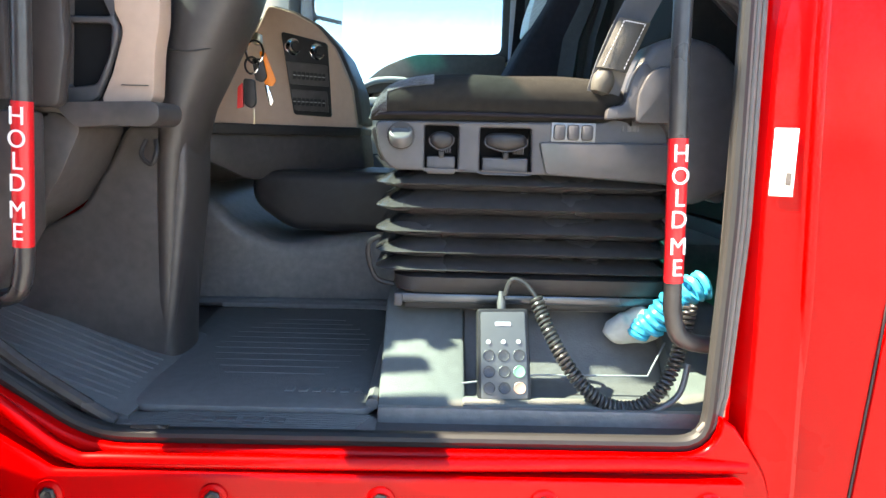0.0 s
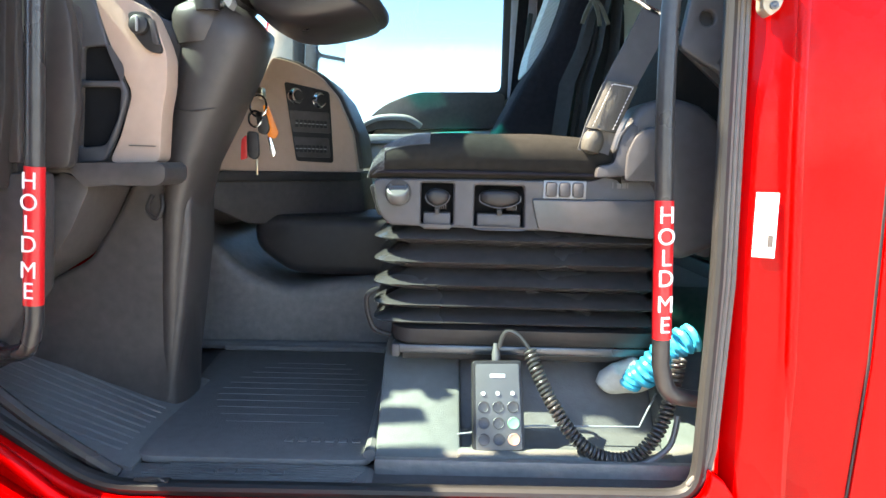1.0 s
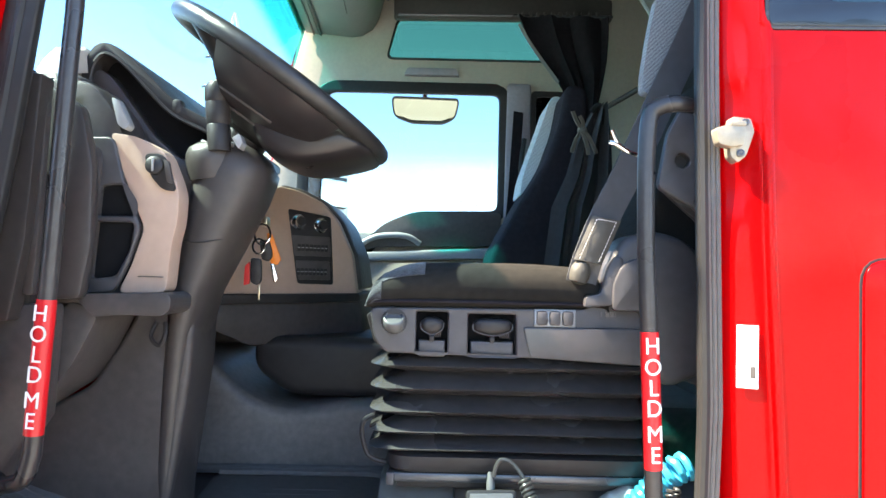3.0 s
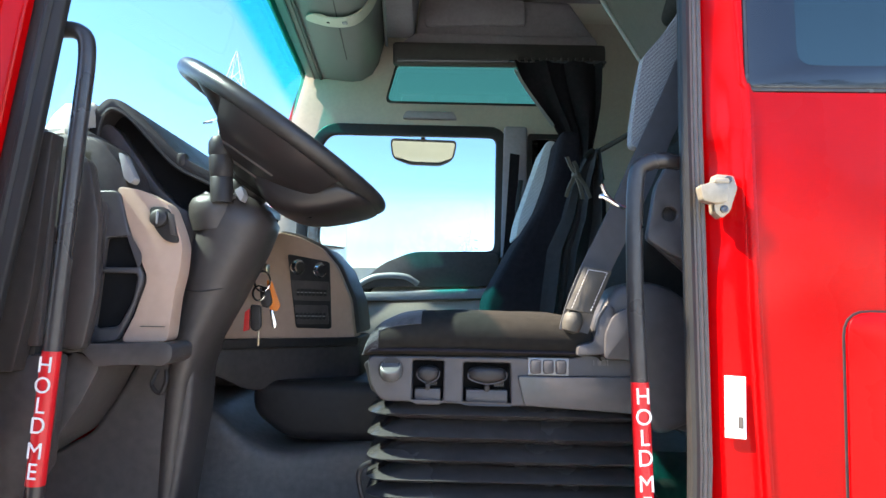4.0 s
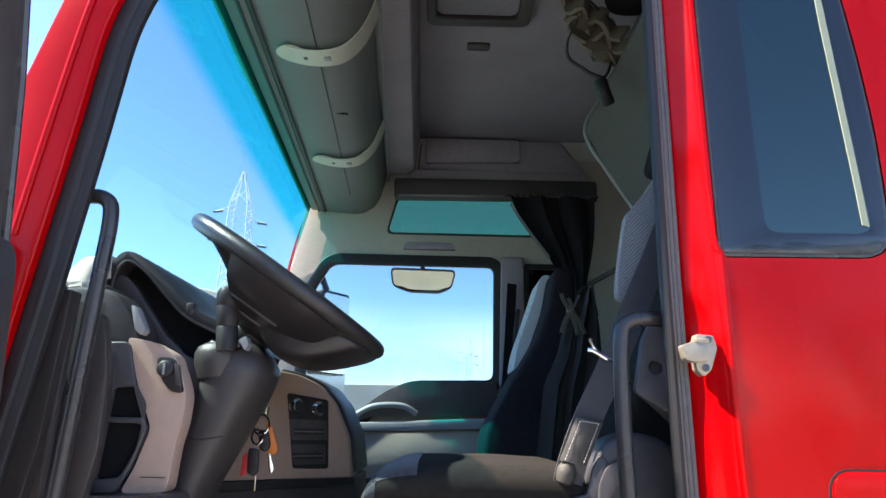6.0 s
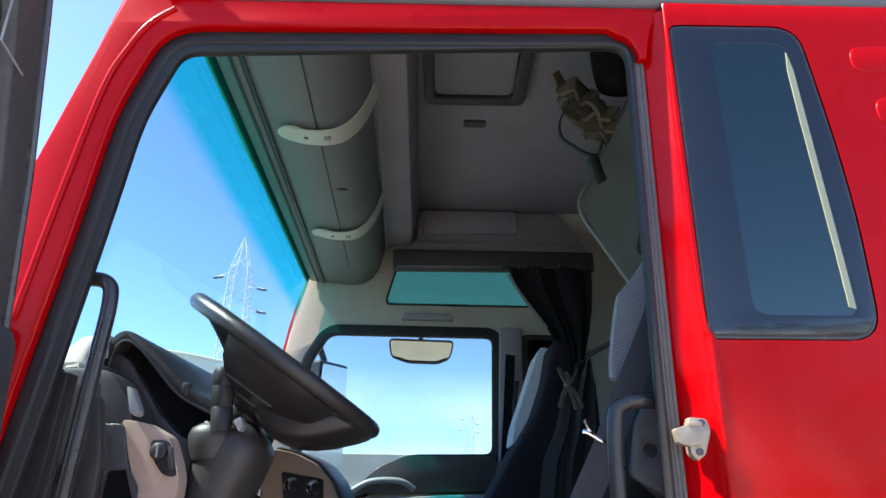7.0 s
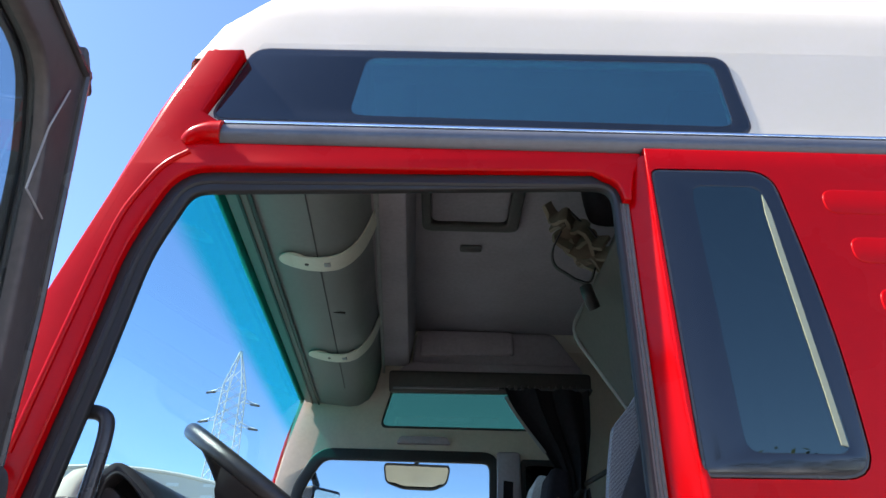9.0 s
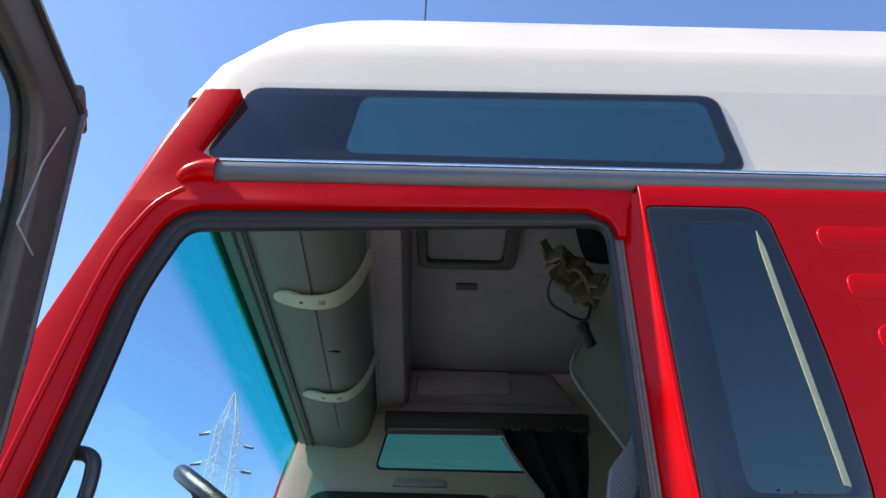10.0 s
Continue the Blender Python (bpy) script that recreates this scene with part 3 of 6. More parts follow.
# rubber seals round the doorway
wide, slim = inset(DOOR, 0.034), inset(DOOR, 0.018)
part("door_seal", plate([(p if p[0] < 0.44 and p[1] > 1.75 else q) for p, q in zip(inset(DOOR, -0.014), inset(DOOR, -0.002))], [[(p if p[0] < 0.40 and p[1] > 1.75 else q) for p, q in zip(wide, slim)]], 0.969, 0.986, 0.004), SEAL, cab, "rubber door seal, near black in place of the sill's shade")
for dx in (0.006, -0.001, -0.008):
    part("seal_lip", tube([(0.484 + dx, 0.972, 1.506), (0.498 + dx, 0.972, 1.525), (0.504 + dx, 0.971, 1.56), (0.512 + dx, 0.971, 1.80), (0.501 + dx, 0.971, 2.30), (0.496 + dx, 0.971, 2.86)], 0.0040, 8), SEALGREY, cab, "seal lip, lighter grey in place of sunlight")
part("inner_seal", tube([(x, 0.972, z) for x, z in inset(DOOR, 0.010)], 0.0075, 8, True), SEAL, cab)
part("pillar_trim", plate(inset(DOOR, 0.010), [inset(DOOR, 0.0165)], 0.974, 0.986, 0.003), PLASTIC, cab)
part("pillar_cover", tube(smooth_path([(-0.560, 1.0, 1.90), (-0.512, 1.0, 2.14), (-0.462, 1.0, 2.50), (-0.428, 1.0, 2.73), (-0.388, 1.0, 2.862)], 6), lambda f: 0.014 - 0.007 * f, 10), PLASTIC, cab, "black plastic pillar cover")
part("inner_side", plate([(-0.80, 1.35), (2.0, 1.35), (2.0, 3.28), (-0.36, 3.28), (-0.52, 2.9), (-0.70, 2.1)],
                         [inset(DOOR, -0.018), inset(SIDE_WINDOW, -0.01), rounded([(-0.1, 3.06), (0.76, 3.06), (0.75, 3.25), (-0.08, 3.25)], 0.03)], 0.994, 1.008, 0.002), TRIM, cab)
part("pillar_block", prism([(0.535, 1.50), (0.58, 1.50), (0.58, 2.92), (0.525, 2.92)], 1.006, 1.10, 0.01), PLASTIC, cab)

# windscreen, its tint band, and the header above it
def screen_x(y, z):
    return -0.46 - 0.053 * (y - 1.3) - 0.25 * (3.12 - z) 


ys = [1.03 + 2.27 * i / 12 for i in range(13)]
part("windscreen", sheet([[(screen_x(y, z), y, z) for y in ys] for z in (2.02, 2.3, 2.6, 2.90)]), SCREEN, cab, "clear windscreen")
near_ys, far_ys = ys[:4], ys[3:]
part("tint_band", sheet([[(screen_x(y, z), y, z) for y in near_ys] for z in (2.90, 2.95, 3.05, 3.17)]), BAND, cab, "cyan tint band along the windscreen's top").visible_shadow = False
part("tint_band", sheet([[(screen_x(y, z), y, z) for y in far_ys] for z in (2.90, 2.95, 3.05, 3.17)]), BAND, cab, "cyan tint band along the windscreen's top")
part("scuttle", slab([(-0.82, 0.96), (-0.66, 0.96), (-0.72, 3.36), (-0.88, 3.36)], 1.98, 2.04, 0.01), BLACK, cab)
part("front_panel", box(-0.86, -0.80, 0.96, 3.37, 0.95, 2.03, 0.02), RED, cab)
part("front_header", prism([(-0.464, 3.118), (-0.453, 3.118), (-0.412, 3.28), (-0.424, 3.28)], 1.05, 3.31, 0.002, (-0.118, 0)), TRIM, cab)

# ---- inside of the cab ----
floor = single("floor", box(-0.80, 1.40, 0.993, 3.33, 1.36, 1.482, 0.004), PLASTIC, "charcoal cab floor", "floor", kind="structure")
back = single("wall_rear", box(1.36, 1.42, 0.99, 3.34, 1.36, 3.52, 0.01), CEILING, "grey lined rear wall of the cab", "wall", kind="structure")
FAR_WIN = rounded([(-0.545, 2.02), (-0.30, 2.045), (-0.16, 2.20), (-0.01, 2.262), (0.395, 2.272), (0.395, 2.855), (-0.44, 2.855), (-0.53, 2.70)], 0.05, 5)
farwall = single("wall_far", plate([(-0.86, 1.40), (1.40, 1.40), (1.40, 3.50), (-0.50, 3.50), (-0.585, 3.165), (-0.66, 2.74), (-0.78, 2.1)],
                 [FAR_WIN, rounded([(0.556, 2.30), (0.85, 2.30), (0.83, 2.85), (0.556, 2.85)], 0.02), rounded([(-0.164, 3.018), (0.76, 3.020), (0.75, 3.222), (-0.112, 3.215)], 0.035)],
                 3.322, 3.352, 0.004), TRIM, "warm grey side lining across the cab", "wall", kind="structure")
part("window_frame", plate(inset(FAR_WIN, -0.045), [inset(FAR_WIN, 0.012)], 3.300, 3.330, 0.008), BLACK, farwall, "black rubber window frame")
part("window_frame", plate(rounded([(0.538, 2.28), (0.87, 2.28), (0.85, 2.87), (0.538, 2.87)], 0.02), [rounded([(0.562, 2.31), (0.84, 2.31), (0.82, 2.842), (0.562, 2.842)], 0.02)], 3.308, 3.328, 0.004), BLACK, farwall)
part("roof_window_frame", plate(rounded([(-0.172, 3.010), (0.77, 3.012), (0.76, 3.230), (-0.118, 3.223)], 0.04), [rounded([(-0.160, 3.021), (0.755, 3.023), (0.745, 3.219), (-0.110, 3.212)], 0.035)], 3.318, 3.328, 0.002), SEAL, farwall, "thin dark lip round the roof window")
part("window_pane", plate(FAR_WIN, [], 3.335, 3.339), GLASS, farwall)
part("grab_recess", prism(rounded([(-0.08, 2.93), (0.19, 2.93), (0.17, 2.965), (-0.06, 2.965)], 0.01), 3.290, 3.325, 0.006), CEILING, farwall)
# outer skin across the cab
part("far_skin", plate([(-0.80, 0.95), (2.1, 0.95), (2.1, 3.0), (-0.55, 3.0), (-0.70, 2.5), (-0.77, 2.1)],
                       [inset(FAR_WIN, -0.01), [(0.55, 2.29), (0.86, 2.29), (0.84, 2.86), (0.55, 2.86)]], 3.360, 3.380), RED, cab)
# far door's inner panel
fd = thing("passenger_door_panel", (0, 3.3, 1.6), "dark and pale inner panel of the closed passenger door", "door panel")
part("upper_panel", prism(rounded([(-0.33, 2.055), (-0.16, 2.20), (-0.01, 2.263), (0.40, 2.272), (0.40, 2.115), (-0.18, 2.10)], 0.03), 3.255, 3.318, 0.014), PLASTIC, fd)
part("pull_handle", tube(smooth_path([(-0.27, 3.24, 2.10), (-0.18, 3.225, 2.145), (-0.05, 3.225, 2.150), (0.02, 3.24, 2.115)], 6), 0.014, 10), PALE, fd, "pale grey pull handle")
part("arm_rest", prism(rounded([(-0.42, 2.06), (0.40, 2.105), (0.40, 2.055), (-0.42, 2.02)], 0.015), 3.21, 3.318, 0.012), PALE, fd, "pale grey armrest ledge")
part("lower_panel", prism([(-0.44, 2.02), (0.40, 2.055), (0.40, 1.82), (-0.44, 1.82)], 3.25, 3.318, 0.012), TRIM, fd)
part("kick_board", prism([(-0.44, 1.822), (0.40, 1.822), (0.40, 1.50), (-0.44, 1.50)], 3.24, 3.318, 0.012), PLASTIC, fd)

# ceiling, hatch, coves
ceil = single("ceiling", box(-0.05, 1.40, 1.10, 3.23, 3.50, 3.53, 0.006), CEILING, "dark grey fabric headliner", "ceiling", kind="structure")
part("roof_hatch_frame", plate(rounded([(0.05, 1.72), (0.42, 1.72), (0.42, 2.13), (0.05, 2.13)], 0.04), [rounded([(0.085, 1.755), (0.375, 1.755), (0.375, 2.085), (0.085, 2.085)], 0.03)], 0, 0.03, 0.006), PLASTIC, ceil).data.transform(
    Matrix(((1, 0, 0, 0), (0, 0, 1, 0), (0, -1, 0, 3.50), (0, 0, 0, 1))))
part("hatch_cover", slab(rounded([(0.088, 1.758), (0.372, 1.758), (0.372, 2.082), (0.088, 2.082)], 0.03), 3.487, 3.502, 0.004), CEILING, ceil)
part("dome_lamp", slab(rounded([(0.20, 2.28), (0.29, 2.28), (0.29, 2.33), (0.20, 2.33)], 0.015), 3.490, 3.501, 0.004), PLASTIC, ceil)
part("side_cove", prism([(-0.02, 3.30), (0.86, 3.30), (0.72, 3.50), (0.0, 3.50)], 3.205, 3.32, 0.02), CEILING, ceil)
part("cove_panel", prism(rounded([(0.022, 3.352), (0.508, 3.368), (0.500, 3.49), (0.024, 3.49)], 0.02), 3.180, 3.21, 0.008), CEILING, ceil)
part("curtain_beam", prism(rounded([(-0.120, 3.138), (0.88, 3.150), (0.88, 3.258), (-0.125, 3.252)], 0.02), 3.130, 3.162, 0.010), COLUMN, ceil)
part("beam_top", prism([(-0.12, 3.24), (0.86, 3.25), (0.84, 3.315), (-0.02, 3.315)], 3.165, 3.30, 0.02), CEILING, ceil)
part("front_cove", prism([(-0.10, 3.30), (0.03, 3.30), (0.055, 3.50), (-0.10, 3.52)], 1.12, 3.22, 0.012, (-0.06, 0)), CEILING, ceil)
part("near_cove", prism([(-0.05, 3.32), (1.38, 3.32), (1.38, 3.50), (-0.05, 3.50)], 1.09, 1.16, 0.02), CEILING, ceil)

# storage bin over the windscreen
SK = -0.053
bin_ = thing("overhead_storage_bin", (-0.3, 2.2, 3.1), "dark grey overhead bin across the cab, held by two pale straps", "storage bin")
shelf = [(-0.372, 3.125), (-0.215, 3.110), (-0.165, 3.118), (-0.115, 3.150), (-0.085, 3.205), (-0.065, 3.29), (-0.055, 3.38), (-0.15, 3.40), (-0.39, 3.30)]
sk = (SK * 2.27, 0)
part("bin_body", prism(shelf, 1.035, 3.315, 0.006, sk), BIN, bin_, "mid grey moulded bin")
part("bin_lip", prism([(-0.440, 3.130), (-0.376, 3.121), (-0.380, 3.17), (-0.445, 3.20)], 1.035, 3.315, 0.004, sk), BIN, bin_)
part("lip_groove", prism([(-0.404, 3.119), (-0.396, 3.118), (-0.398, 3.13), (-0.406, 3.13)], 1.04, 3.31, 0, sk), BLACK, bin_)
part("lip_groove", prism([(-0.372, 3.116), (-0.362, 3.115), (-0.364, 3.13), (-0.374, 3.13)], 1.04, 3.31, 0, sk), BLACK, bin_)
part("seam", prism([(-0.2165, 3.1085), (-0.2125, 3.1085), (-0.2125, 3.12), (-0.2165, 3.12)], 1.04, 3.0, 0, (SK * 1.96, 0)), BLACK, bin_)
part("cross_seam", prism([(-0.372, 3.1225), (-0.215, 3.1085), (-0.215, 3.115), (-0.372, 3.13)], 2.120, 2.125, 0, (0, 0)), BLACK, bin_)
part("rear_trim", tube([(-0.048, 1.04, 3.30), (-0.048 + sk[0], 3.31, 3.30)], 0.008, 8), PALE, bin_)
for y in (1.72, 2.56):
    o = SK * (y - 1.035)
    s = part("strap", ribbon(smooth_path([(-0.305 + o, y - 0.01, 3.108), (-0.25 + o, y, 3.100), (-0.185 + o, y, 3.100), (-0.135 + o, y + 0.01, 3.125), (-0.092 + o, y + 0.02, 3.18), (-0.066 + o, y + 0.03, 3.25), (-0.05 + o, y + 0.035, 3.31)], 4), 0.086, 0.005, (0, 1, 0)), CREAM, bin_, "cream rubber strap")
    part("strap_end", turned([(0.043, 0), (0.043, 0.004), (0.036, 0.0065), (0.001, 0.0065)], (-0.292 + o, y - 0.01, 3.110), (0, 0, -1), 20), CREAM, s)
    part("buckle", box(-0.196 + o, -0.176 + o, y - 0.012, y + 0.010, 3.0935, 3.101, 0.002), PALE, s)
    part("stud", turned([(0.007, 0), (0.006, 0.004), (0.001, 0.004)], (-0.25 + o, y, 3.099), (0, 0, -1), 12), PLASTIC, s)

# floor mat with ribs, sill trim
mat_ = single("rubber_floor_mat", slab(rounded([(-0.345, 1.05), (0.018, 1.05), (0.012, 1.66), (-0.40, 1.66), (-0.37, 1.30)], 0.03), 1.484, 1.497, 0.004), MAT, "ribbed dark rubber mat on the cab floor", "floor mat")
for i in range(11):
    w = 0.085 + 0.06 * math.sin(i * 0.33)
    part("rib", tube([(-0.165 - w, 1.20 + i * 0.035, 1.4932), (-0.165 + w, 1.20 + i * 0.035, 1.4932)], 0.0045, 6), MAT, mat_)
part("raised_edge", tube(smooth_path([(0.014, 1.06, 1.50), (0.012, 1.35, 1.50), (0.010, 1.64, 1.50), (-0.19, 1.655, 1.502), (-0.39, 1.655, 1.502)], 6), 0.010, 8), MAT, mat_)
for i in range(6):
    part("bar", box(-0.13 + 0.022 * i, -0.116 + 0.022 * i, 1.115, 1.133, 1.495, 1.4985, 0.001), MAT, mat_)
rest = single("foot_rest_mat", thicken(sheet([[(x, y, 1.492 + max(0, (-0.345 - x)) * 0.30 + max(0, (-0.345 - x)) * (y - 1.05) * 0.25) for y in (1.02, 1.1, 1.2, 1.3, 1.42)] for x in (-0.335, -0.40, -0.47, -0.54, -0.62, -0.72)]), 0.008), MAT, "sloping ribbed rubber mat beside the pedals", "floor mat")
for i in range(9):
    y = 1.06 + i * 0.022
    part("rib", tube([(x, y + (x + 0.36) * -0.12, 1.4934 + max(0, (-0.345 - x)) * 0.30 + max(0, (-0.345 - x)) * (y - 1.05) * 0.25) for x in (-0.37, -0.45, -0.54, -0.63)], 0.0022, 6), MAT, rest)
sill = single("door_sill_trim", prism([(-0.352, 1.4865), (0.018, 1.4865), (0.030, 1.476), (0.49, 1.476), (0.49, 1.466), (-0.352, 1.466)], 0.988, 1.050, 0.003), MAT, "dark ribbed door sill trim", "sill", kind="structure")
for i in range(7):
    part("rib", box(-0.335 + 0.008 * i, -0.005 + 0.003 * i, 0.996 + i * 0.0078, 0.9995 + i * 0.0078, 1.485, 1.4895, 0.001), MAT, sill)
for x, w in ((-0.245, 0.034), (-0.205, 0.026), (-0.170, 0.030), (-0.130, 0.022)):
    part("bar", box(x, x + w, 1.011, 1.024, 1.488, 1.4915, 0.001), BUTTON, sill)
part("sill_corner", tube(smooth_path([(-0.345, 1.0, 1.49), (-0.40, 1.0, 1.525), (-0.47, 1.0, 1.572), (-0.54, 1.0, 1.63)], 5), 0.010, 8), RUBBER, sill)
# bright chrome strip stands in for a patch of sun on the sill
part("sill_sun_patch", box(-0.333, -0.262, 0.972, 0.990, 1.4875, 1.4925, 0.002), CHROME, sill)

# sloping vinyl platform under the seat, with a recessed tray
pf = thing("seat_platform", (0.28, 1.3, 1.48), "grey vinyl platform under the driver's seat with a dark tray", "platform")
def ramp(name, x0, x1, pts, m, label=""):
    """A run of the platform: a profile in y and z between two x."""
    bm = bmesh.new()
    a = [bm.verts.new((x0, y, z)) for y, z in pts]
    b = [bm.verts.new((x1, y, z)) for y, z in pts]
    bm.faces.new(a)
    bm.faces.new(b[::-1])
    for i in range(len(pts)):
        j = (i + 1) % len(pts)
        bm.faces.new((a[i], b[i], b[j], a[j]))
    bmesh.ops.recalc_face_normals(bm, faces=bm.faces[:])
    return part(name, soften(bm, 0.006), m, pf, label)


slope = [(1.05, 1.480), (1.052, 1.500), (1.075, 1.507), (1.225, 1.612), (1.26, 1.622), (1.75, 1.625), (1.75, 1.48)]
ramp("platform_front", 0.022, 0.155, slope, PLATFORM, "pale speckled vinyl slope")
ramp("platform_rear", 0.485, 0.60, slope, PLATFORM)
ramp("platform_back", 0.150, 0.490, [(1.235, 1.48), (1.235, 1.616), (1.26, 1.622), (1.75, 1.625), (1.75, 1.48)], MAT)
ramp("platform_toe", 0.150, 0.490, [(1.05, 1.480), (1.052, 1.506), (1.082, 1.509), (1.098, 1.500), (1.098, 1.48)], PLATFORM)
part("riser", box(0.024, 0.560, 1.036, 1.0495, 1.468, 1.5055, 0.003), TUNNEL, pf, "slate blue riser at the platform's foot")
ramp("tray_floor", 0.155, 0.485, [(1.09, 1.482), (1.09, 1.497), (1.15, 1.510), (1.19, 1.560), (1.24, 1.612), (1.24, 1.482)], MAT, "dark tray let into the platform")
part("tray_edge", tube([(0.150, 1.10, 1.522), (0.27, 1.112, 1.534), (0.445, 1.112, 1.536), (0.485, 1.16, 1.577)], 0.0018, 6), PALE, pf)
rag = pillow(outline([(0.385, 1.585), (0.400, 1.572), (0.440, 1.570), (0.478, 1.580), (0.482, 1.612), (0.455, 1.632), (0.420, 1.622), (0.395, 1.604)]), 1.160, 1.205, 10, 0.4)
for v in rag.verts:
    v.co += Vector((0.3, -1, 0.6)) * 0.005 * math.sin(v.co.x * 140 + v.co.z * 90)
part("tray_cloth", rag, RAG, pf, "crumpled pale rag", 80)

# engine tunnel
tun = thing("engine_tunnel", (-0.2, 2.1, 1.48), "slate vinyl engine tunnel", "engine tunnel")
part("tunnel_body", prism(rounded([(-0.60, 1.483), (0.06, 1.483), (0.06, 1.67), (-0.06, 1.67), (-0.16, 1.655), (-0.26, 1.635), (-0.36, 1.68), (-0.43, 1.75), (-0.60, 1.80)], 0.06), 1.70, 2.45, 0.035, segments=4), TUNNEL, tun)
part("tunnel_mat_edge", tube([(-0.46, 1.688, 1.50), (0.02, 1.688, 1.502)], 0.012, 8), MAT, tun)
# solid black block stands in for the shade between console and tunnel
part("footwell_shade_block", prism(rounded([(-0.345, 1.735), (-0.255, 1.668), (0.035, 1.660), (0.035, 1.815), (-0.345, 1.815)], 0.04), 1.742, 2.05, 0.03, segments=4), BLACK, tun, "black block in place of the shade under the console")
part("tunnel_rear", box(0.05, 1.36, 1.78, 2.3, 1.483, 1.66, 0.03), TUNNEL, tun)

# ---- dashboard ----
dash = thing("dashboard", (-0.5, 2.2, 1.9), "charcoal and beige lorry dashboard", "dashboard")
part("dash_body", prism([(-0.80, 1.70), (-0.42, 1.78), (-0.40, 1.92), (-0.385, 2.03), (-0.42, 2.13), (-0.50, 2.165), (-0.80, 2.10)], 1.95, 3.30, 0.03, segments=3), PLASTIC, dash)
part("dash_top", prism([(-0.80, 1.85), (-0.46, 1.90), (-0.44, 2.18), (-0.55, 2.22), (-0.80, 2.12)], 1.12, 1.98, 0.02), PLASTIC, dash)
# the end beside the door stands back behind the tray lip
# enlarged about the camera's place, so that its outline in the view stays
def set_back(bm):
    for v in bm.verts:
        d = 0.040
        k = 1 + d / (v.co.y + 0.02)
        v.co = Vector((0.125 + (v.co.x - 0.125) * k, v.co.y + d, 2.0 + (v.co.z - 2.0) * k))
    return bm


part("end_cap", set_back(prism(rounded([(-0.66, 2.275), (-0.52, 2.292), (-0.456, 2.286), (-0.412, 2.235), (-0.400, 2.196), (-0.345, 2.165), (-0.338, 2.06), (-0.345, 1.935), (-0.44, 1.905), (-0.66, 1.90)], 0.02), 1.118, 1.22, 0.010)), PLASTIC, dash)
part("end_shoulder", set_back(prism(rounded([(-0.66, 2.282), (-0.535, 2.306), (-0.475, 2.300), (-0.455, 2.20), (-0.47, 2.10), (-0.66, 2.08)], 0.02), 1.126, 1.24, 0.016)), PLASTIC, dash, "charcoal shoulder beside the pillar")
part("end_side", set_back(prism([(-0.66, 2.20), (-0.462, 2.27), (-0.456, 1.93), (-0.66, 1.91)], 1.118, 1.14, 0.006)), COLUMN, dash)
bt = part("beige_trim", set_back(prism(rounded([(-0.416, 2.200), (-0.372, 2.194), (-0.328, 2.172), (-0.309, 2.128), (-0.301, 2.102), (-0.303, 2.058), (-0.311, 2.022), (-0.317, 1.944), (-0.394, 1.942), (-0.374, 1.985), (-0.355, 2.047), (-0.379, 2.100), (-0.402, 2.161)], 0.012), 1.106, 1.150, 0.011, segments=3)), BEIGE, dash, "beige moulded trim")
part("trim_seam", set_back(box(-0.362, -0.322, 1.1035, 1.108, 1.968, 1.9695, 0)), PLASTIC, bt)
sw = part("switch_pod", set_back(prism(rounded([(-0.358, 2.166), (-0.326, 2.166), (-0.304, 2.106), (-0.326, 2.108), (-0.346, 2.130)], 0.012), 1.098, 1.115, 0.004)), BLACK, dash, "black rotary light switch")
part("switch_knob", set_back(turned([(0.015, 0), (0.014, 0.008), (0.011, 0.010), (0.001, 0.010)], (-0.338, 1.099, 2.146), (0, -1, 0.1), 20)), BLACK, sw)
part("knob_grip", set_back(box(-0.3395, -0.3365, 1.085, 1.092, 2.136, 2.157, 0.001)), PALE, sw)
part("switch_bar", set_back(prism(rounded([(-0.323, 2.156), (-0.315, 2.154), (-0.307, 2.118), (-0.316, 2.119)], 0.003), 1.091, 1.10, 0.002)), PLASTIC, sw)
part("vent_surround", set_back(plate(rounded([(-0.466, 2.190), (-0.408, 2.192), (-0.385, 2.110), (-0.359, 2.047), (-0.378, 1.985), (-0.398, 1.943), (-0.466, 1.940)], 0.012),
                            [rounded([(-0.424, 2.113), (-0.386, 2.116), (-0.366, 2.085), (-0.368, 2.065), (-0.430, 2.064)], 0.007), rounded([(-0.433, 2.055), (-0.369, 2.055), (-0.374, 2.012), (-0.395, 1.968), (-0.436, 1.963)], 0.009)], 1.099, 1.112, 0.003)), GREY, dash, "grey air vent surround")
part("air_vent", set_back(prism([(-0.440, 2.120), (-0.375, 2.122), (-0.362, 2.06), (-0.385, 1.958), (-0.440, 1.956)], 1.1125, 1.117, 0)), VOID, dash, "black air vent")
part("pillar_strip", prism(rounded([(-0.600, 2.272), (-0.497, 2.279), (-0.515, 1.936), (-0.62, 1.935)], 0.008), 1.030, 1.044, 0.004), BLACK, dash, "black pillar trim strip")
part("pillar_strip", prism(rounded([(-0.494, 2.235), (-0.478, 2.232), (-0.488, 1.938), (-0.505, 1.938)], 0.004), 1.036, 1.050, 0.004), PLASTIC, dash)
part("lower_strip", prism([(-0.64, 1.925), (-0.47, 1.925), (-0.478, 1.75), (-0.56, 1.62), (-0.66, 1.60)], 1.045, 1.10, 0.01), PLASTIC, dash)
part("pillar_box", prism(rounded([(-0.512, 2.272), (-0.476, 2.268), (-0.492, 2.02), (-0.512, 1.90), (-0.556, 1.90), (-0.534, 2.02)], 0.005), 1.016, 1.050, 0.005), COLUMN, dash, "dark upright pillar trim")
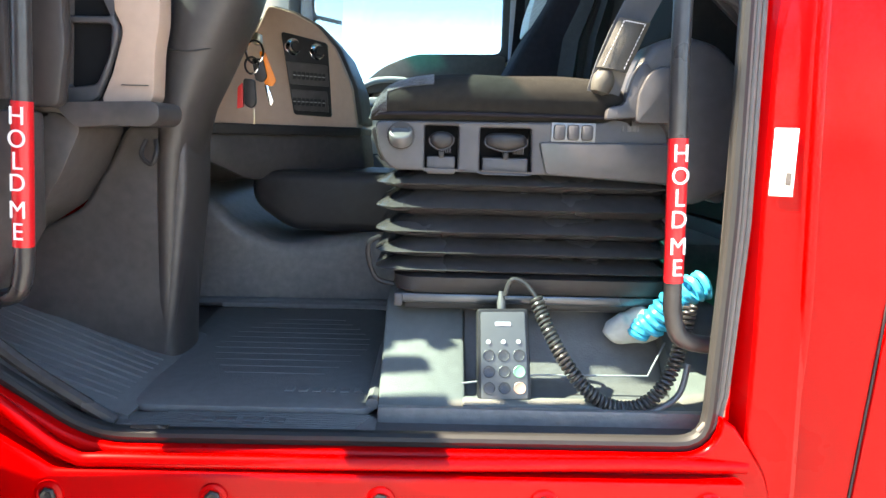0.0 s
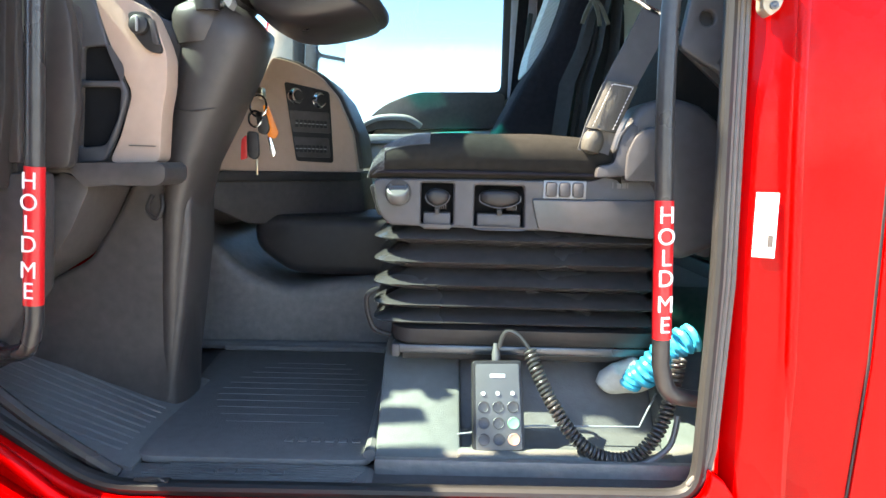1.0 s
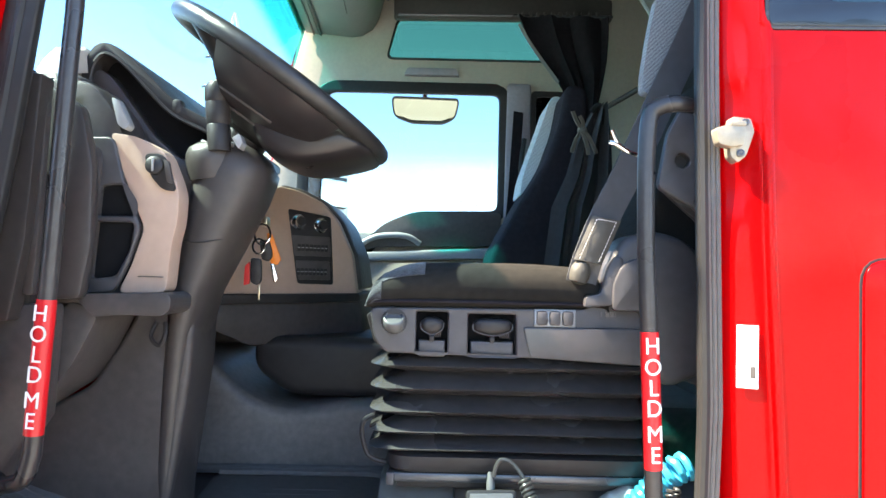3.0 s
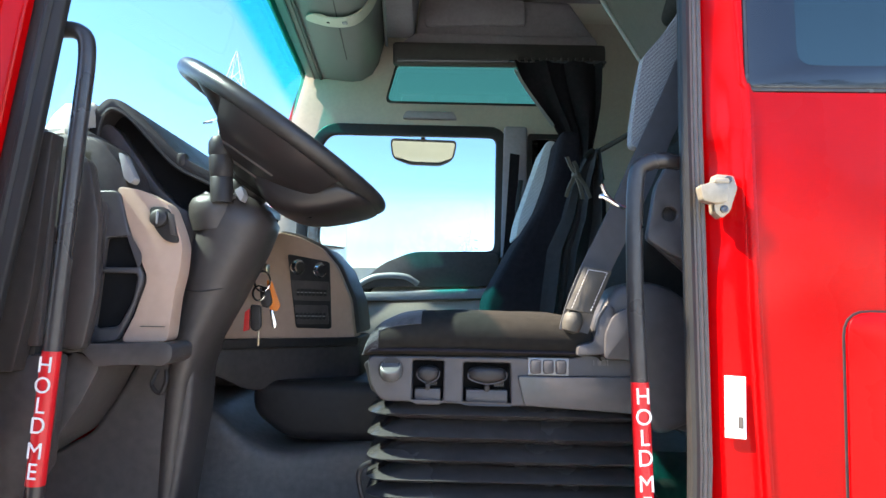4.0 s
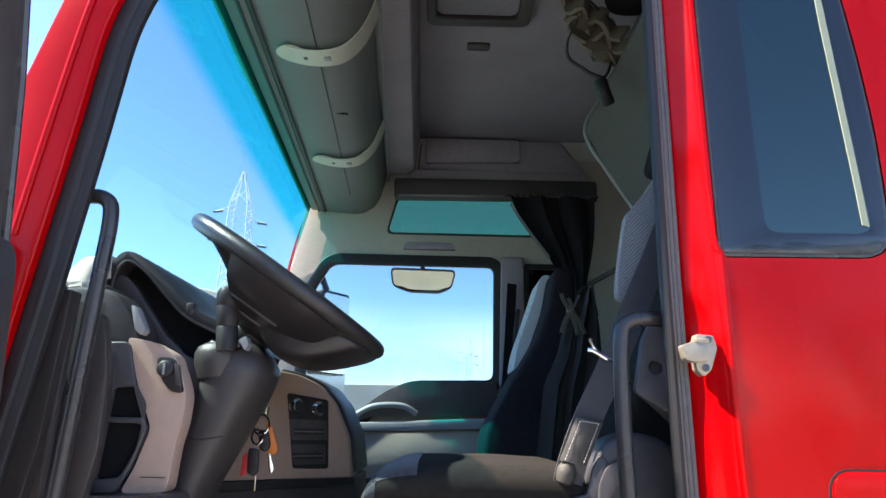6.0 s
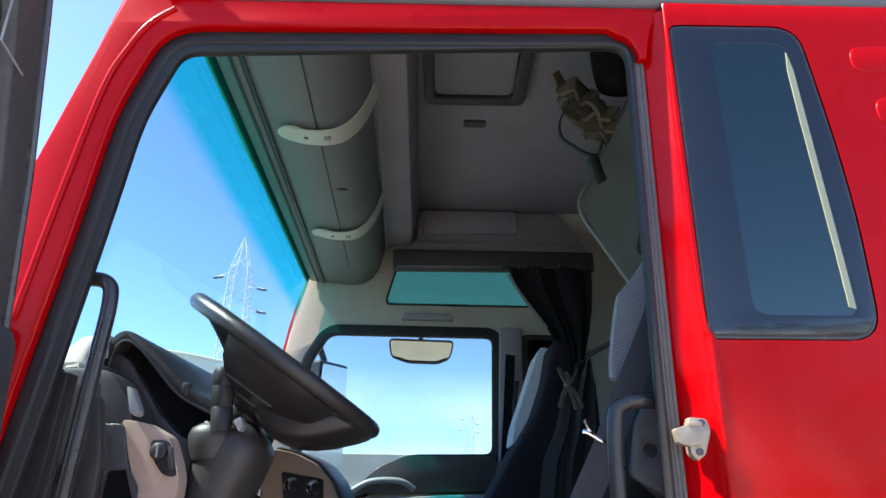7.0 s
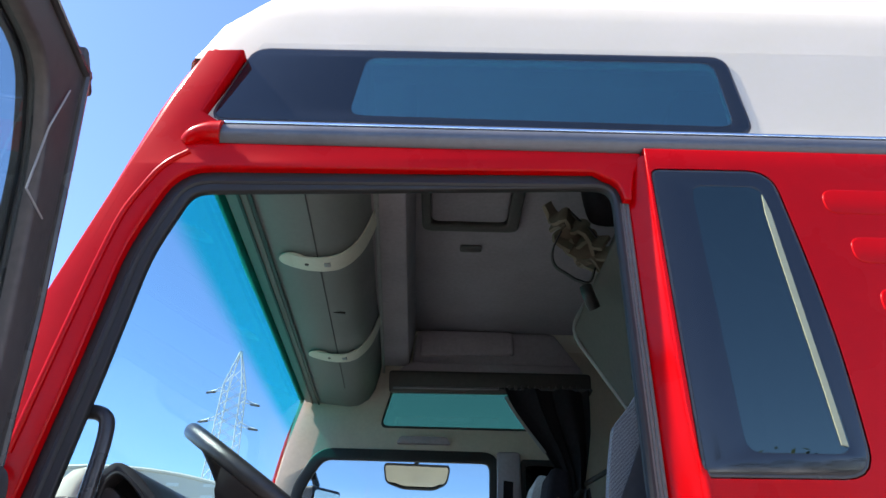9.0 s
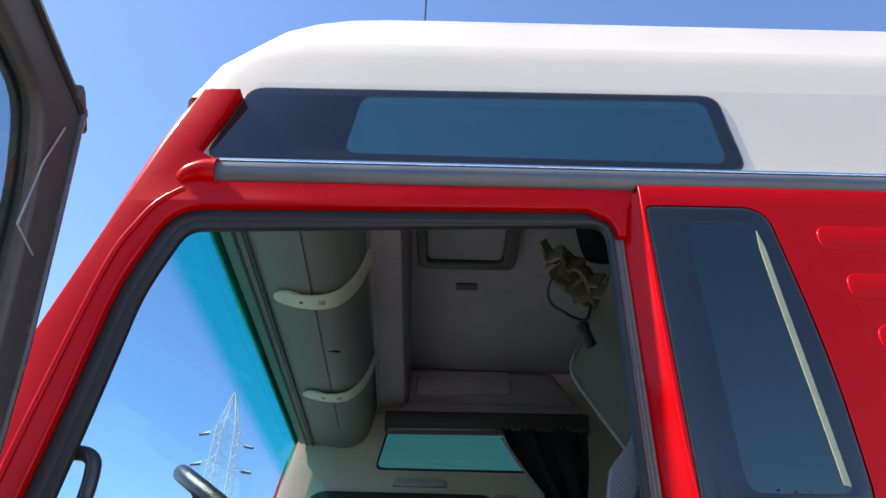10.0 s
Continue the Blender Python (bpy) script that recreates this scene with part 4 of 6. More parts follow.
part("pillar_panel", prism(rounded([(-0.53, 2.266), (-0.497, 2.265), (-0.452, 2.236), (-0.432, 2.142), (-0.430, 2.016), (-0.445, 1.93), (-0.56, 1.93)], 0.012), 1.086, 1.112, 0.006), COLUMN, dash, "dark panel between pillar and air vent")
# block added out of sight to keep stray sun off the mat
part("pillar_sun_block", box(-0.600, -0.500, 1.050, 1.126, 1.92, 2.130, 0.006), BLACK, dash)
# tray lip, cut-out and lower kick panel
part("tray_lip", prism(rounded([(-0.468, 1.938), (-0.318, 1.943), (-0.309, 1.936), (-0.309, 1.916), (-0.322, 1.906), (-0.392, 1.906), (-0.432, 1.902)], 0.008), 1.106, 1.20, 0.010), PLASTIC, dash)
part("kick_panel", prism(rounded([(-0.70, 1.56), (-0.60, 1.72), (-0.51, 1.765), (-0.455, 1.85), (-0.425, 1.91), (-0.325, 1.91), (-0.328, 1.80), (-0.350, 1.62), (-0.366, 1.50), (-0.538, 1.50)], 0.02), 1.26, 1.40, 0.016, segments=3), PLASTIC, dash, "brown-black kick panel")
part("kick_wing", prism(rounded([(-0.62, 1.70), (-0.50, 1.778), (-0.466, 1.829), (-0.43, 1.905), (-0.47, 1.925), (-0.64, 1.92)], 0.015), 1.12, 1.27, 0.010), PLASTIC, dash)
part("hook", tube(smooth_path([(-0.386, 1.245, 1.885), (-0.392, 1.235, 1.86), (-0.375, 1.232, 1.845), (-0.366, 1.235, 1.865), (-0.371, 1.245, 1.885)], 5), 0.004, 8), BLACK, dash)
# instrument hood
crest = outline([(-0.548, 2.24), (-0.540, 2.335), (-0.522, 2.380), (-0.496, 2.390), (-0.456, 2.369), (-0.408, 2.323), (-0.365, 2.284), (-0.304, 2.252), (-0.285, 2.236)])
under = outline([(-0.532, 2.24), (-0.525, 2.328), (-0.513, 2.362), (-0.494, 2.370), (-0.462, 2.350), (-0.416, 2.303), (-0.372, 2.262), (-0.310, 2.232), (-0.285, 2.220)])
hood = part("instrument_hood", prism(crest + under[::-1], 1.245, 1.72, 0.005), BLACK, dash, "dark instrument hood with a thin rim")
# the shade inside the hood is a solid black fill
part("hood_shade_fill", prism(under + [(-0.30, 2.17), (-0.45, 2.16)], 1.30, 1.70, 0), VOID, hood, "black fill in place of the shade under the hood")
part("cluster_panel", prism(rounded([(-0.540, 2.330), (-0.516, 2.348), (-0.494, 2.334), (-0.455, 2.283), (-0.414, 2.228), (-0.366, 2.186), (-0.30, 2.17), (-0.30, 2.10), (-0.55, 2.10)], 0.01), 1.262, 1.30, 0.004), COLUMN, hood)
part("hood_lip", tube([(x, 1.247, z) for x, z in under[4:-4]], 0.004, 6), BLACK, hood)
part("hood_back", prism(rounded([(-0.575, 2.20), (-0.568, 2.32), (-0.552, 2.376), (-0.538, 2.386), (-0.534, 2.37), (-0.548, 2.33), (-0.552, 2.20)], 0.015), 1.255, 1.73, 0.010), TRIM, hood, "warm grey hood back in the sun")
part("hood_shoulder", thicken(sheet([[(-0.600 - 0.004 * i, y, z - 0.075), (-0.586, y, z - 0.020), (-0.566, y, z), (-0.545, y, z + 0.002), (-0.532, y, z - 0.006), (-0.528, y, z - 0.045)] for i, (y, z) in enumerate(((1.165, 2.300), (1.185, 2.340), (1.205, 2.366), (1.262, 2.384)))]), 0.006), TRIM, hood, "warm grey fairing that rises to the hood", 60)
part("hood_clip", box(-0.374, -0.356, 1.243, 1.27, 2.262, 2.290, 0.006), BLACK, hood)
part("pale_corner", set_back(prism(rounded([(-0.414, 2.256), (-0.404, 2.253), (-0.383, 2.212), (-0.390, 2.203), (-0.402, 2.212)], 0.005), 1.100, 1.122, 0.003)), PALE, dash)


def sheared(bm):
    """Turns a part of the centre console towards the driver."""
    for v in bm.verts:
        v.co.y += 0.85 * (v.co.x + 0.40)
    return bm


con = thing("centre_console", (-0.25, 1.9, 1.8), "beige centre console turned to the driver, with dials and switches", "console")
part("console_face", sheared(prism(rounded([(-0.415, 1.920), (-0.378, 2.027), (-0.325, 2.128), (-0.299, 2.197), (-0.250, 2.189), (-0.199, 2.165), (-0.159, 2.117), (-0.122, 2.028), (-0.107, 1.915)], 0.012), 1.66, 1.80, 0.010, segments=3)), BEIGE, con, "beige console face")
part("console_top", sheared(prism(rounded([(-0.42, 2.10), (-0.32, 2.17), (-0.299, 2.205), (-0.250, 2.197), (-0.195, 2.172), (-0.150, 2.120), (-0.112, 2.028), (-0.098, 1.93), (-0.16, 1.93), (-0.42, 1.95)], 0.012), 1.70, 2.00, 0.012)), PLASTIC, con)
part("console_lower", sheared(prism(rounded([(-0.43, 1.915), (-0.100, 1.915), (-0.088, 1.80), (-0.347, 1.79), (-0.43, 1.84)], 0.02), 1.665, 1.95, 0.016)), PLASTIC, con, "charcoal lower console")
part("console_shelf", sheared(prism(rounded([(-0.43, 1.922), (-0.098, 1.922), (-0.098, 1.900), (-0.43, 1.896)], 0.006), 1.645, 1.95, 0.006)), BLACK, con)
cl = part("switch_panel", sheared(prism(rounded([(-0.273, 2.140), (-0.176, 2.126), (-0.166, 1.945), (-0.248, 1.948)], 0.008), 1.650, 1.67, 0.004)), BLACK, con, "black switch panel")
for x in (-0.250, -0.200):
    y = 1.65 + 0.85 * (x + 0.4)
    k = part("dial", turned([(0.021, 0), (0.020, 0.006), (0.015, 0.010), (0.013, 0.018), (0.001, 0.019)], (x, y, 2.107 - (x + 0.25) * 0.1), (0.65, -0.76, 0), 24), CHROME, cl, "chrome-ringed rotary dial")
    part("dial_centre", turned([(0.0125, 0), (0.0115, 0.004), (0.001, 0.004)], (x + 0.0117, y - 0.0137, 2.107 - (x + 0.25) * 0.1), (0.65, -0.76, 0), 20), BLACK, k)
for z0, z1 in ((2.020, 2.072), (1.958, 2.008)):
    slot = part("switch_slot", sheared(prism(rounded([(-0.262 + (2.07 - z1) * 0.15, z1), (-0.176, z1), (-0.172, z0), (-0.254 + (2.07 - z1) * 0.15, z0)], 0.004), 1.6462, 1.652, 0.0015)), PLASTIC, cl)
    for c in range(8):
        x = -0.248 + 0.0088 * c
        part("rocker", sheared(box(x, x + 0.0072, 1.6430, 1.648, z0 + 0.012, z0 + 0.030, 0.001)), BLACK, slot)
        part("mark", sheared(box(x + 0.0012, x + 0.0060, 1.6422, 1.6434, z0 + 0.020, z0 + 0.0225, 0)), PALE, slot)

# ---- steering ----
col = thing("steering_column", (-0.33, 1.33, 1.5), "charcoal steering column cover rising from the floor", "steering column")


def lofted(rows, n=28, power=0.75):
    """A smooth upright body: height, left, right, near and far bounds, with rounded sections."""
    bm = bmesh.new()
    rings = []
    for z, x0, x1, y0, y1 in rows:
        ring_ = []
        for j in range(n):
            c, q = math.cos(2 * math.pi * j / n), math.sin(2 * math.pi * j / n)
            ring_.append(bm.verts.new(((x0 + x1) / 2 + (x1 - x0) / 2 * math.copysign(abs(c) ** power, c), (y0 + y1) / 2 + (y1 - y0) / 2 * math.copysign(abs(q) ** power, q), z)))
        rings.append(ring_)
    for A, B in zip(rings, rings[1:]):
        for j in range(n):
            bm.faces.new((A[j], A[(j + 1) % n], B[(j + 1) % n], B[j]))
    bm.faces.new(rings[0][::-1])
    bm.faces.new(rings[-1])
    return bm


part("column_cover", lofted([(1.486, -0.402, -0.352, 1.262, 1.40), (1.63, -0.396, -0.346, 1.258, 1.40), (1.75, -0.390, -0.338, 1.254, 1.40), (1.862, -0.384, -0.326, 1.248, 1.41), (1.942, -0.378, -0.303, 1.243, 1.41),
                             (2.022, -0.368, -0.262, 1.238, 1.42), (2.070, -0.360, -0.238, 1.236, 1.42), (2.110, -0.354, -0.218, 1.234, 1.42), (2.150, -0.348, -0.203, 1.232, 1.42), (2.165, -0.346, -0.199, 1.232, 1.42), (2.190, -0.339, -0.212, 1.236, 1.41), (2.208, -0.328, -0.230, 1.248, 1.40), (2.220, -0.310, -0.252, 1.275, 1.38)]), COLUMN, col, angle=60)
part("column_collar", turned([(0.044, 0.0), (0.049, 0.030), (0.047, 0.048), (0.040, 0.060), (0.026, 0.067), (0.006, 0.069)], (-0.300, 1.275, 2.150), (-0.12, -0.10, 1), 28), COLUMN, col, "dark dome under the lever", 60)
part("gaiter_edge", tube(smooth_path([(-0.318, 1.250, 2.214), (-0.300, 1.240, 2.206), (-0.280, 1.238, 2.204), (-0.258, 1.242, 2.208)], 4), 0.005, 8), GREY, col)
part("column_seam", tube(smooth_path([(-0.362, 1.262, 2.040), (-0.345, 1.241, 2.034), (-0.315, 1.2365, 2.030), (-0.285, 1.241, 2.034), (-0.268, 1.262, 2.040)], 5), 0.0016, 6), BLACK, col)
lev = part("lever", turned([(0.020, 0), (0.021, 0.045), (0.0195, 0.047), (0.021, 0.051), (0.0225, 0.085), (0.0215, 0.087), (0.023, 0.091), (0.0225, 0.112), (0.017, 0.122), (0.006, 0.126)], (-0.281, 1.235, 2.195), (-0.05, -0.04, 1), 24), BLACK, col, "black ribbed control lever")
part("lever_cap", turned([(0.013, 0), (0.011, 0.003), (0.001, 0.004)], (-0.279, 1.226, 2.317), (0.4, -0.6, 1), 16), PLASTIC, lev)
# a sunlit spot on the column, put in as a pale piece
part("column_sun_spot", prism(rounded([(-0.251, 2.214), (-0.238, 2.222), (-0.232, 2.206), (-0.238, 2.194)], 0.003), 1.206, 1.235, 0.002), PALE, col)

C, U, N = Vector((-0.197, 1.36, 2.345)), Vector((0.832, 0, -0.555)), Vector((0.555, 0, 0.832))
V = Vector((0, 1, 0))
wh = thing("steering_wheel", C, "black leather steering wheel with four spokes", "steering wheel")
part("rim", tube([C + (U * math.cos(a) + V * math.sin(a)) * 0.230 for a in [2 * math.pi * i / 56 for i in range(56)]], 0.0175, 14, True), LEATHER, wh)
part("hub", turned([(0.045, -0.125), (0.070, -0.115), (0.085, -0.060), (0.092, -0.035), (0.088, -0.015), (0.070, -0.006), (0.001, -0.002)], C, N, 30), BLACK, wh, "black airbag hub")
for a in (52, 128, 232, 308):
    d = U * math.cos(radians(a)) + V * math.sin(radians(a))
    side = N.cross(d)
    s = part("spoke", tube(smooth_path([C + d * 0.06 - N * 0.055, C + d * 0.11 - N * 0.045, C + d * 0.17 - N * 0.022, C + d * 0.222 - N * 0.004], 6), lambda f: 0.040 - 0.016 * f, 12, up=N, flat=0.42), BLACK, wh)
    if a in (52, 308):
        part("button_pad", tube([C + d * 0.120 - N * 0.026, C + d * 0.165 - N * 0.008], 0.016, 10, up=N, flat=0.3), PALE, s, "pale grey button pad")
shell = outline([(-0.268, 2.372), (-0.245, 2.366), (-0.190, 2.338), (-0.110, 2.284), (-0.045, 2.240), (-0.008, 2.212), (-0.014, 2.196), (-0.070, 2.180), (-0.131, 2.172), (-0.178, 2.180), (-0.218, 2.208), (-0.244, 2.258), (-0.258, 2.305), (-0.270, 2.345)])
part("lower_shell", pillow(shell, 1.225, 1.490, 14, 0.22), SHELL, wh, "smooth dark wheel underside", 80)
# the glint on the underside is modelled as a small pale piece
part("shell_glint", prism(rounded([(-0.138, 2.262), (-0.128, 2.272), (-0.118, 2.258), (-0.128, 2.240)], 0.003), 1.2215, 1.235, 0.001), PALE, wh)


def web(a0, a1):
    """The moulded underside between hub and rim, from one angle to another."""
    rows = []
    for i in range(9):
        f = i / 8
        k = math.sin(f * math.pi) * 3
        rows.append([C + (U * math.cos(q) + V * math.sin(q)) * (0.045 + 0.180 * f) - N * (0.012 + 0.100 * (1 - f) ** 0.5) for q in [radians(a0 + k * (1 if j == 0 else -1 if j == 16 else 0) + (a1 - a0) * j / 16) for j in range(17)]])
    return thicken(sheet(rows), 0.010)


part("underside", web(254, 318), SHELL, wh, "smooth dark wheel underside", 80)
part("underside", web(42, 106), SHELL, wh, "", 80)
for r in (0.128, 0.172):
    f = (r - 0.045) / 0.180
    part("shell_slot", tube([C + (U * math.cos(q) + V * math.sin(q)) * r - N * (0.023 + 0.100 * (1 - f) ** 0.5) for q in [radians(258 + 4 * j) for j in range(10)]], 0.0030, 6), PLASTIC, wh)
part("column_shaft", tube([C - N * 0.10, C - N * 0.20 + Vector((-0.02, -0.01, 0))], 0.045, 16), BLACK, wh)

# keys in the ignition
keys = thing("bunch_of_keys", (-0.262, 1.50, 2.05), "bunch of keys with orange and red tags in the ignition", "keys")
part("ignition_key", box(-0.268, -0.256, 1.492, 1.520, 2.075, 2.098, 0.003), BRASS, keys)
part("key_ring", tube([(-0.260 + 0.017 * math.cos(a), 1.470, 2.058 + 0.022 * math.sin(a)) for a in [2 * math.pi * i / 20 for i in range(20)]], 0.0022, 6, True), CHROME, keys)
part("key_ring", tube([(-0.266 + 0.013 * math.cos(a), 1.468, 2.032 + 0.016 * math.sin(a)) for a in [2 * math.pi * i / 20 for i in range(20)]], 0.0022, 6, True), CHROME, keys)
part("orange_tag", prism(rounded([(-0.255, 2.062), (-0.243, 2.060), (-0.222, 2.005), (-0.230, 1.993), (-0.245, 1.997)], 0.004), 1.484, 1.490, 0.0015), ORANGE, keys, "orange plastic tag")
part("key_fob", prism(rounded([(-0.268, 2.048), (-0.246, 2.046), (-0.238, 2.012), (-0.246, 2.000), (-0.262, 2.004)], 0.007), 1.474, 1.484, 0.003), BLACK, keys, "black key fob")
part("key_fob", prism(rounded([(-0.285, 2.008), (-0.262, 2.006), (-0.260, 1.958), (-0.270, 1.948), (-0.284, 1.956)], 0.007), 1.472, 1.484, 0.003), BLACK, keys)
part("red_tag", prism(rounded([(-0.298, 1.990), (-0.288, 2.000), (-0.287, 1.952), (-0.300, 1.948)], 0.003), 1.480, 1.486, 0.001), REDTAG, keys, "red plastic tag")
part("loose_key", prism(rounded([(-0.246, 1.998), (-0.240, 1.998), (-0.229, 1.965), (-0.233, 1.955), (-0.238, 1.958)], 0.002), 1.486, 1.489, 0.0008), CHROME, keys)
part("loose_key", prism([(-0.268, 1.950), (-0.264, 1.950), (-0.264, 1.918), (-0.268, 1.918)], 1.478, 1.481, 0.0006), BRASS, keys)
# ---- driver's seat ----
seat = thing("driver_seat", (0.28, 1.4, 1.62), "black air-sprung driver's seat with grey side cover and bellows", "seat")


def ring(x0, x1, y0, y1, z, r=0.05, n=5):
    return [(x, y, z) for x, y in rounded([(x0, y0), (x1, y0), (x1, y1), (x0, y1)], r, n)]


def stack(rows):
    """A closed body through rings of equal count."""
    bm = bmesh.new()
    rr = [[bm.verts.new(p) for p in row] for row in rows]
    k = len(rr[0])
    for A, B in zip(rr, rr[1:]):
        for j in range(k):
            bm.faces.new((A[j], A[(j + 1) % k], B[(j + 1) % k], B[j]))
    bm.faces.new(rr[0][::-1])
    bm.faces.new(rr[-1])
    return bm


def fold(z0, z1, out):
    m = (z0 * 0.6 + z1 * 0.4)
    return stack([ring(0.045, 0.49, 1.205, 1.62, z0), ring(0.012 - out, 0.50, 1.172 - out, 1.645, m - 0.003), ring(0.008 - out, 0.50, 1.168 - out, 1.648, m), ring(0.012 - out, 0.50, 1.172 - out, 1.645, m + 0.003), ring(0.045, 0.49, 1.205, 1.62, z1)])


for z0, z1 in ((1.677, 1.707), (1.704, 1.738), (1.736, 1.775), (1.773, 1.816), (1.814, 1.850)):
    part("bellows_fold", fold(z0, z1, 0.004), RUBBER, seat, "black rubber bellows fold", angle=20)
part("bellows_base", stack([ring(0.040, 0.50, 1.172, 1.64, 1.650), ring(0.036, 0.50, 1.168, 1.64, 1.655), ring(0.036, 0.50, 1.168, 1.64, 1.676), ring(0.044, 0.50, 1.176, 1.64, 1.680)]), BLACK, seat)
part("base_rail", box(0.04, 0.52, 1.175, 1.22, 1.632, 1.648, 0.004), DARKMETAL, seat)
part("base_rail", box(0.055, 0.52, 1.19, 1.60, 1.619, 1.634, 0.003), BLACK, seat)
part("rail_end", box(0.038, 0.052, 1.172, 1.20, 1.626, 1.648, 0.003), GREY, seat)
part("pull_bar", tube(smooth_path([(0.035, 1.21, 1.655), (0.005, 1.21, 1.665), (-0.008, 1.21, 1.70), (-0.006, 1.21, 1.725), (0.012, 1.215, 1.735)], 5), 0.0045, 8), BLACK, seat, "black wire release bar")
cover = part("side_cover", plate(rounded([(0.004, 1.926), (0.365, 1.930), (0.398, 1.955), (0.56, 1.955), (0.56, 1.805), (0.47, 1.836), (0.285, 1.846), (0.03, 1.850), (0.012, 1.875)], 0.014),
                                 [rounded([(0.083, 1.920), (0.136, 1.920), (0.136, 1.852), (0.083, 1.852)], 0.004), rounded([(0.170, 1.918), (0.250, 1.918), (0.252, 1.849), (0.170, 1.850)], 0.004)], 1.160, 1.20, 0.004), GREY, seat, "grey plastic seat side cover")
part("cover_back", prism([(0.02, 1.922), (0.55, 1.94), (0.55, 1.82), (0.28, 1.852), (0.03, 1.856)], 1.192, 1.62, 0.01), BLACK, seat)
part("cover_front", prism(rounded([(-0.004, 1.915), (0.03, 1.918), (0.035, 1.86), (0.012, 1.862)], 0.01), 1.175, 1.60, 0.008), BLACK, seat)
part("cover_ledge", prism(rounded([(0.262, 1.898), (0.468, 1.900), (0.468, 1.838), (0.275, 1.848)], 0.006), 1.152, 1.164, 0.004), GREY, seat)
part("knob_seat", turned([(0.0225, 0), (0.022, 0.002), (0.018, 0.0025)], (0.046, 1.161, 1.903), (0, -1, 0), 24), BLACK, seat)
part("knob", turned([(0.0170, 0), (0.0185, 0.003), (0.0185, 0.018), (0.0170, 0.020), (0.0150, 0.0205), (0.0140, 0.0185), (0.001, 0.0190)], (0.046, 1.163, 1.894), (0, -0.62, 0.78), 24), BUTTON, seat, "grey round knob")
for x0, x1 in ((0.086, 0.133), (0.174, 0.248)):
    lv = part("lever_pocket", box(x0 - 0.006, x1 + 0.006, 1.188, 1.194, 1.848, 1.922, 0.001), VOID, seat)
    m = (x0 + x1) / 2
    oval = outline([(x0 + 0.004, 1.902), (x0 + 0.012, 1.909), (m, 1.911), (x1 - 0.012, 1.909), (x1 - 0.004, 1.902), (x1 - 0.007, 1.890), (m, 1.882), (x0 + 0.007, 1.890), (x0 + 0.0042, 1.900)], 4)
    part("lever_paddle", pillow(oval, 1.152, 1.190, 8, 0.35), BLACK, lv, "black lever paddle", 80)
    part("paddle_rim", tube([(x, 1.158, z) for x, z in oval[16:34]], 0.0011, 6), GREY, lv)
    part("lever_plate", box(x0 + 0.001, x1 - 0.001, 1.166, 1.186, 1.844, 1.872, 0.003), GREY, lv)
    part("lever_pin", box(m - 0.004, m + 0.004, 1.160, 1.18, 1.870, 1.880, 0.001), BLACK, lv)
    for q in range(5):
        part("paddle_rib", box(x1 - 0.010 - 0.0034 * q, x1 - 0.0088 - 0.0034 * q, 1.162, 1.19, 1.878, 1.890, 0), PLASTIC, lv)
part("switch_frame", box(0.2805, 0.3500, 1.1565, 1.165, 1.8990, 1.9290, 0.002), PALE, seat)
for i in range(3):
    part("rocker_switch", box(0.284 + 0.0215 * i, 0.3025 + 0.0215 * i, 1.150, 1.164, 1.902, 1.926, 0.004), GREY, seat, "pale-edged rocker switch")
# maker's mark as bars
for i, w in enumerate((0.002, 0.006, 0.006, 0.002)):
    part("maker_bar", box(0.392 + 0.008 * i, 0.392 + 0.008 * i + w, 1.1585, 1.161, 1.918, 1.927, 0), BUTTON, seat)


def pad(profile, y0, y1, bevel, m, name, label=""):
    return part(name, prism(profile, y0, y1, bevel, segments=4), m, seat, label, 60)


CROWN = outline([(0.000, 1.930), (0.006, 1.955), (0.026, 1.982), (0.066, 1.998), (0.130, 2.004), (0.210, 2.005), (0.320, 2.004), (0.375, 1.998), (0.398, 1.975), (0.404, 1.930)], 4)
EDGE = [(1.170, 0.0), (1.157, 0.18), (1.150, 0.38), (1.150, 0.58), (1.156, 0.74), (1.170, 0.87), (1.195, 0.955), (1.235, 0.99), (1.27, 1.0), (1.40, 1.02), (1.56, 1.0), (1.63, 0.85), (1.655, 0.4), (1.655, 0.0)]


def cushion_skin(x0, x1, low, lift):
    """The cushion's skin between two x, above a share of its height, lifted outwards."""
    cols = [(x, top) for x, top in CROWN if x0 <= x <= x1]
    rows = []
    for y, g in EDGE:
        if g >= low:
            rows.append([(x - (lift if x < 0.03 else 0), y - lift * (1 - g), 1.925 + (top - 1.925) * g * (1 + 0.012 * math.sin(x * 40 + y * 23)) + lift * g) for x, top in cols])
    return sheet(rows)


part("cushion", cushion_skin(-1, 1, 0.0, 0.0), CLOTH_TOP, seat, "worn black cloth seat cushion", 80)
part("cushion_edge", thicken(cushion_skin(-1, 0.10, 0.70, 0.0022), 0.002), MESHCLOTH, seat, "grey mesh cloth along the front edge", 80)
part("cushion_nose", thicken(cushion_skin(-1, 0.03, 0.15, 0.0022), 0.002), MESHCLOTH, seat, "", 80)
part("cushion_piping", tube(smooth_path([(0.010, 1.156, 1.936), (0.12, 1.154, 1.938), (0.25, 1.154, 1.938), (0.395, 1.157, 1.938)], 5), 0.003, 6), CURTAIN, seat)
pad(rounded([(0.45, 1.94), (0.475, 2.06), (0.545, 2.24), (0.62, 2.42), (0.77, 2.40), (0.72, 1.94)], 0.03), 1.24, 1.45, 0.05, CLOTH_TOP, "backrest", "black cloth backrest")
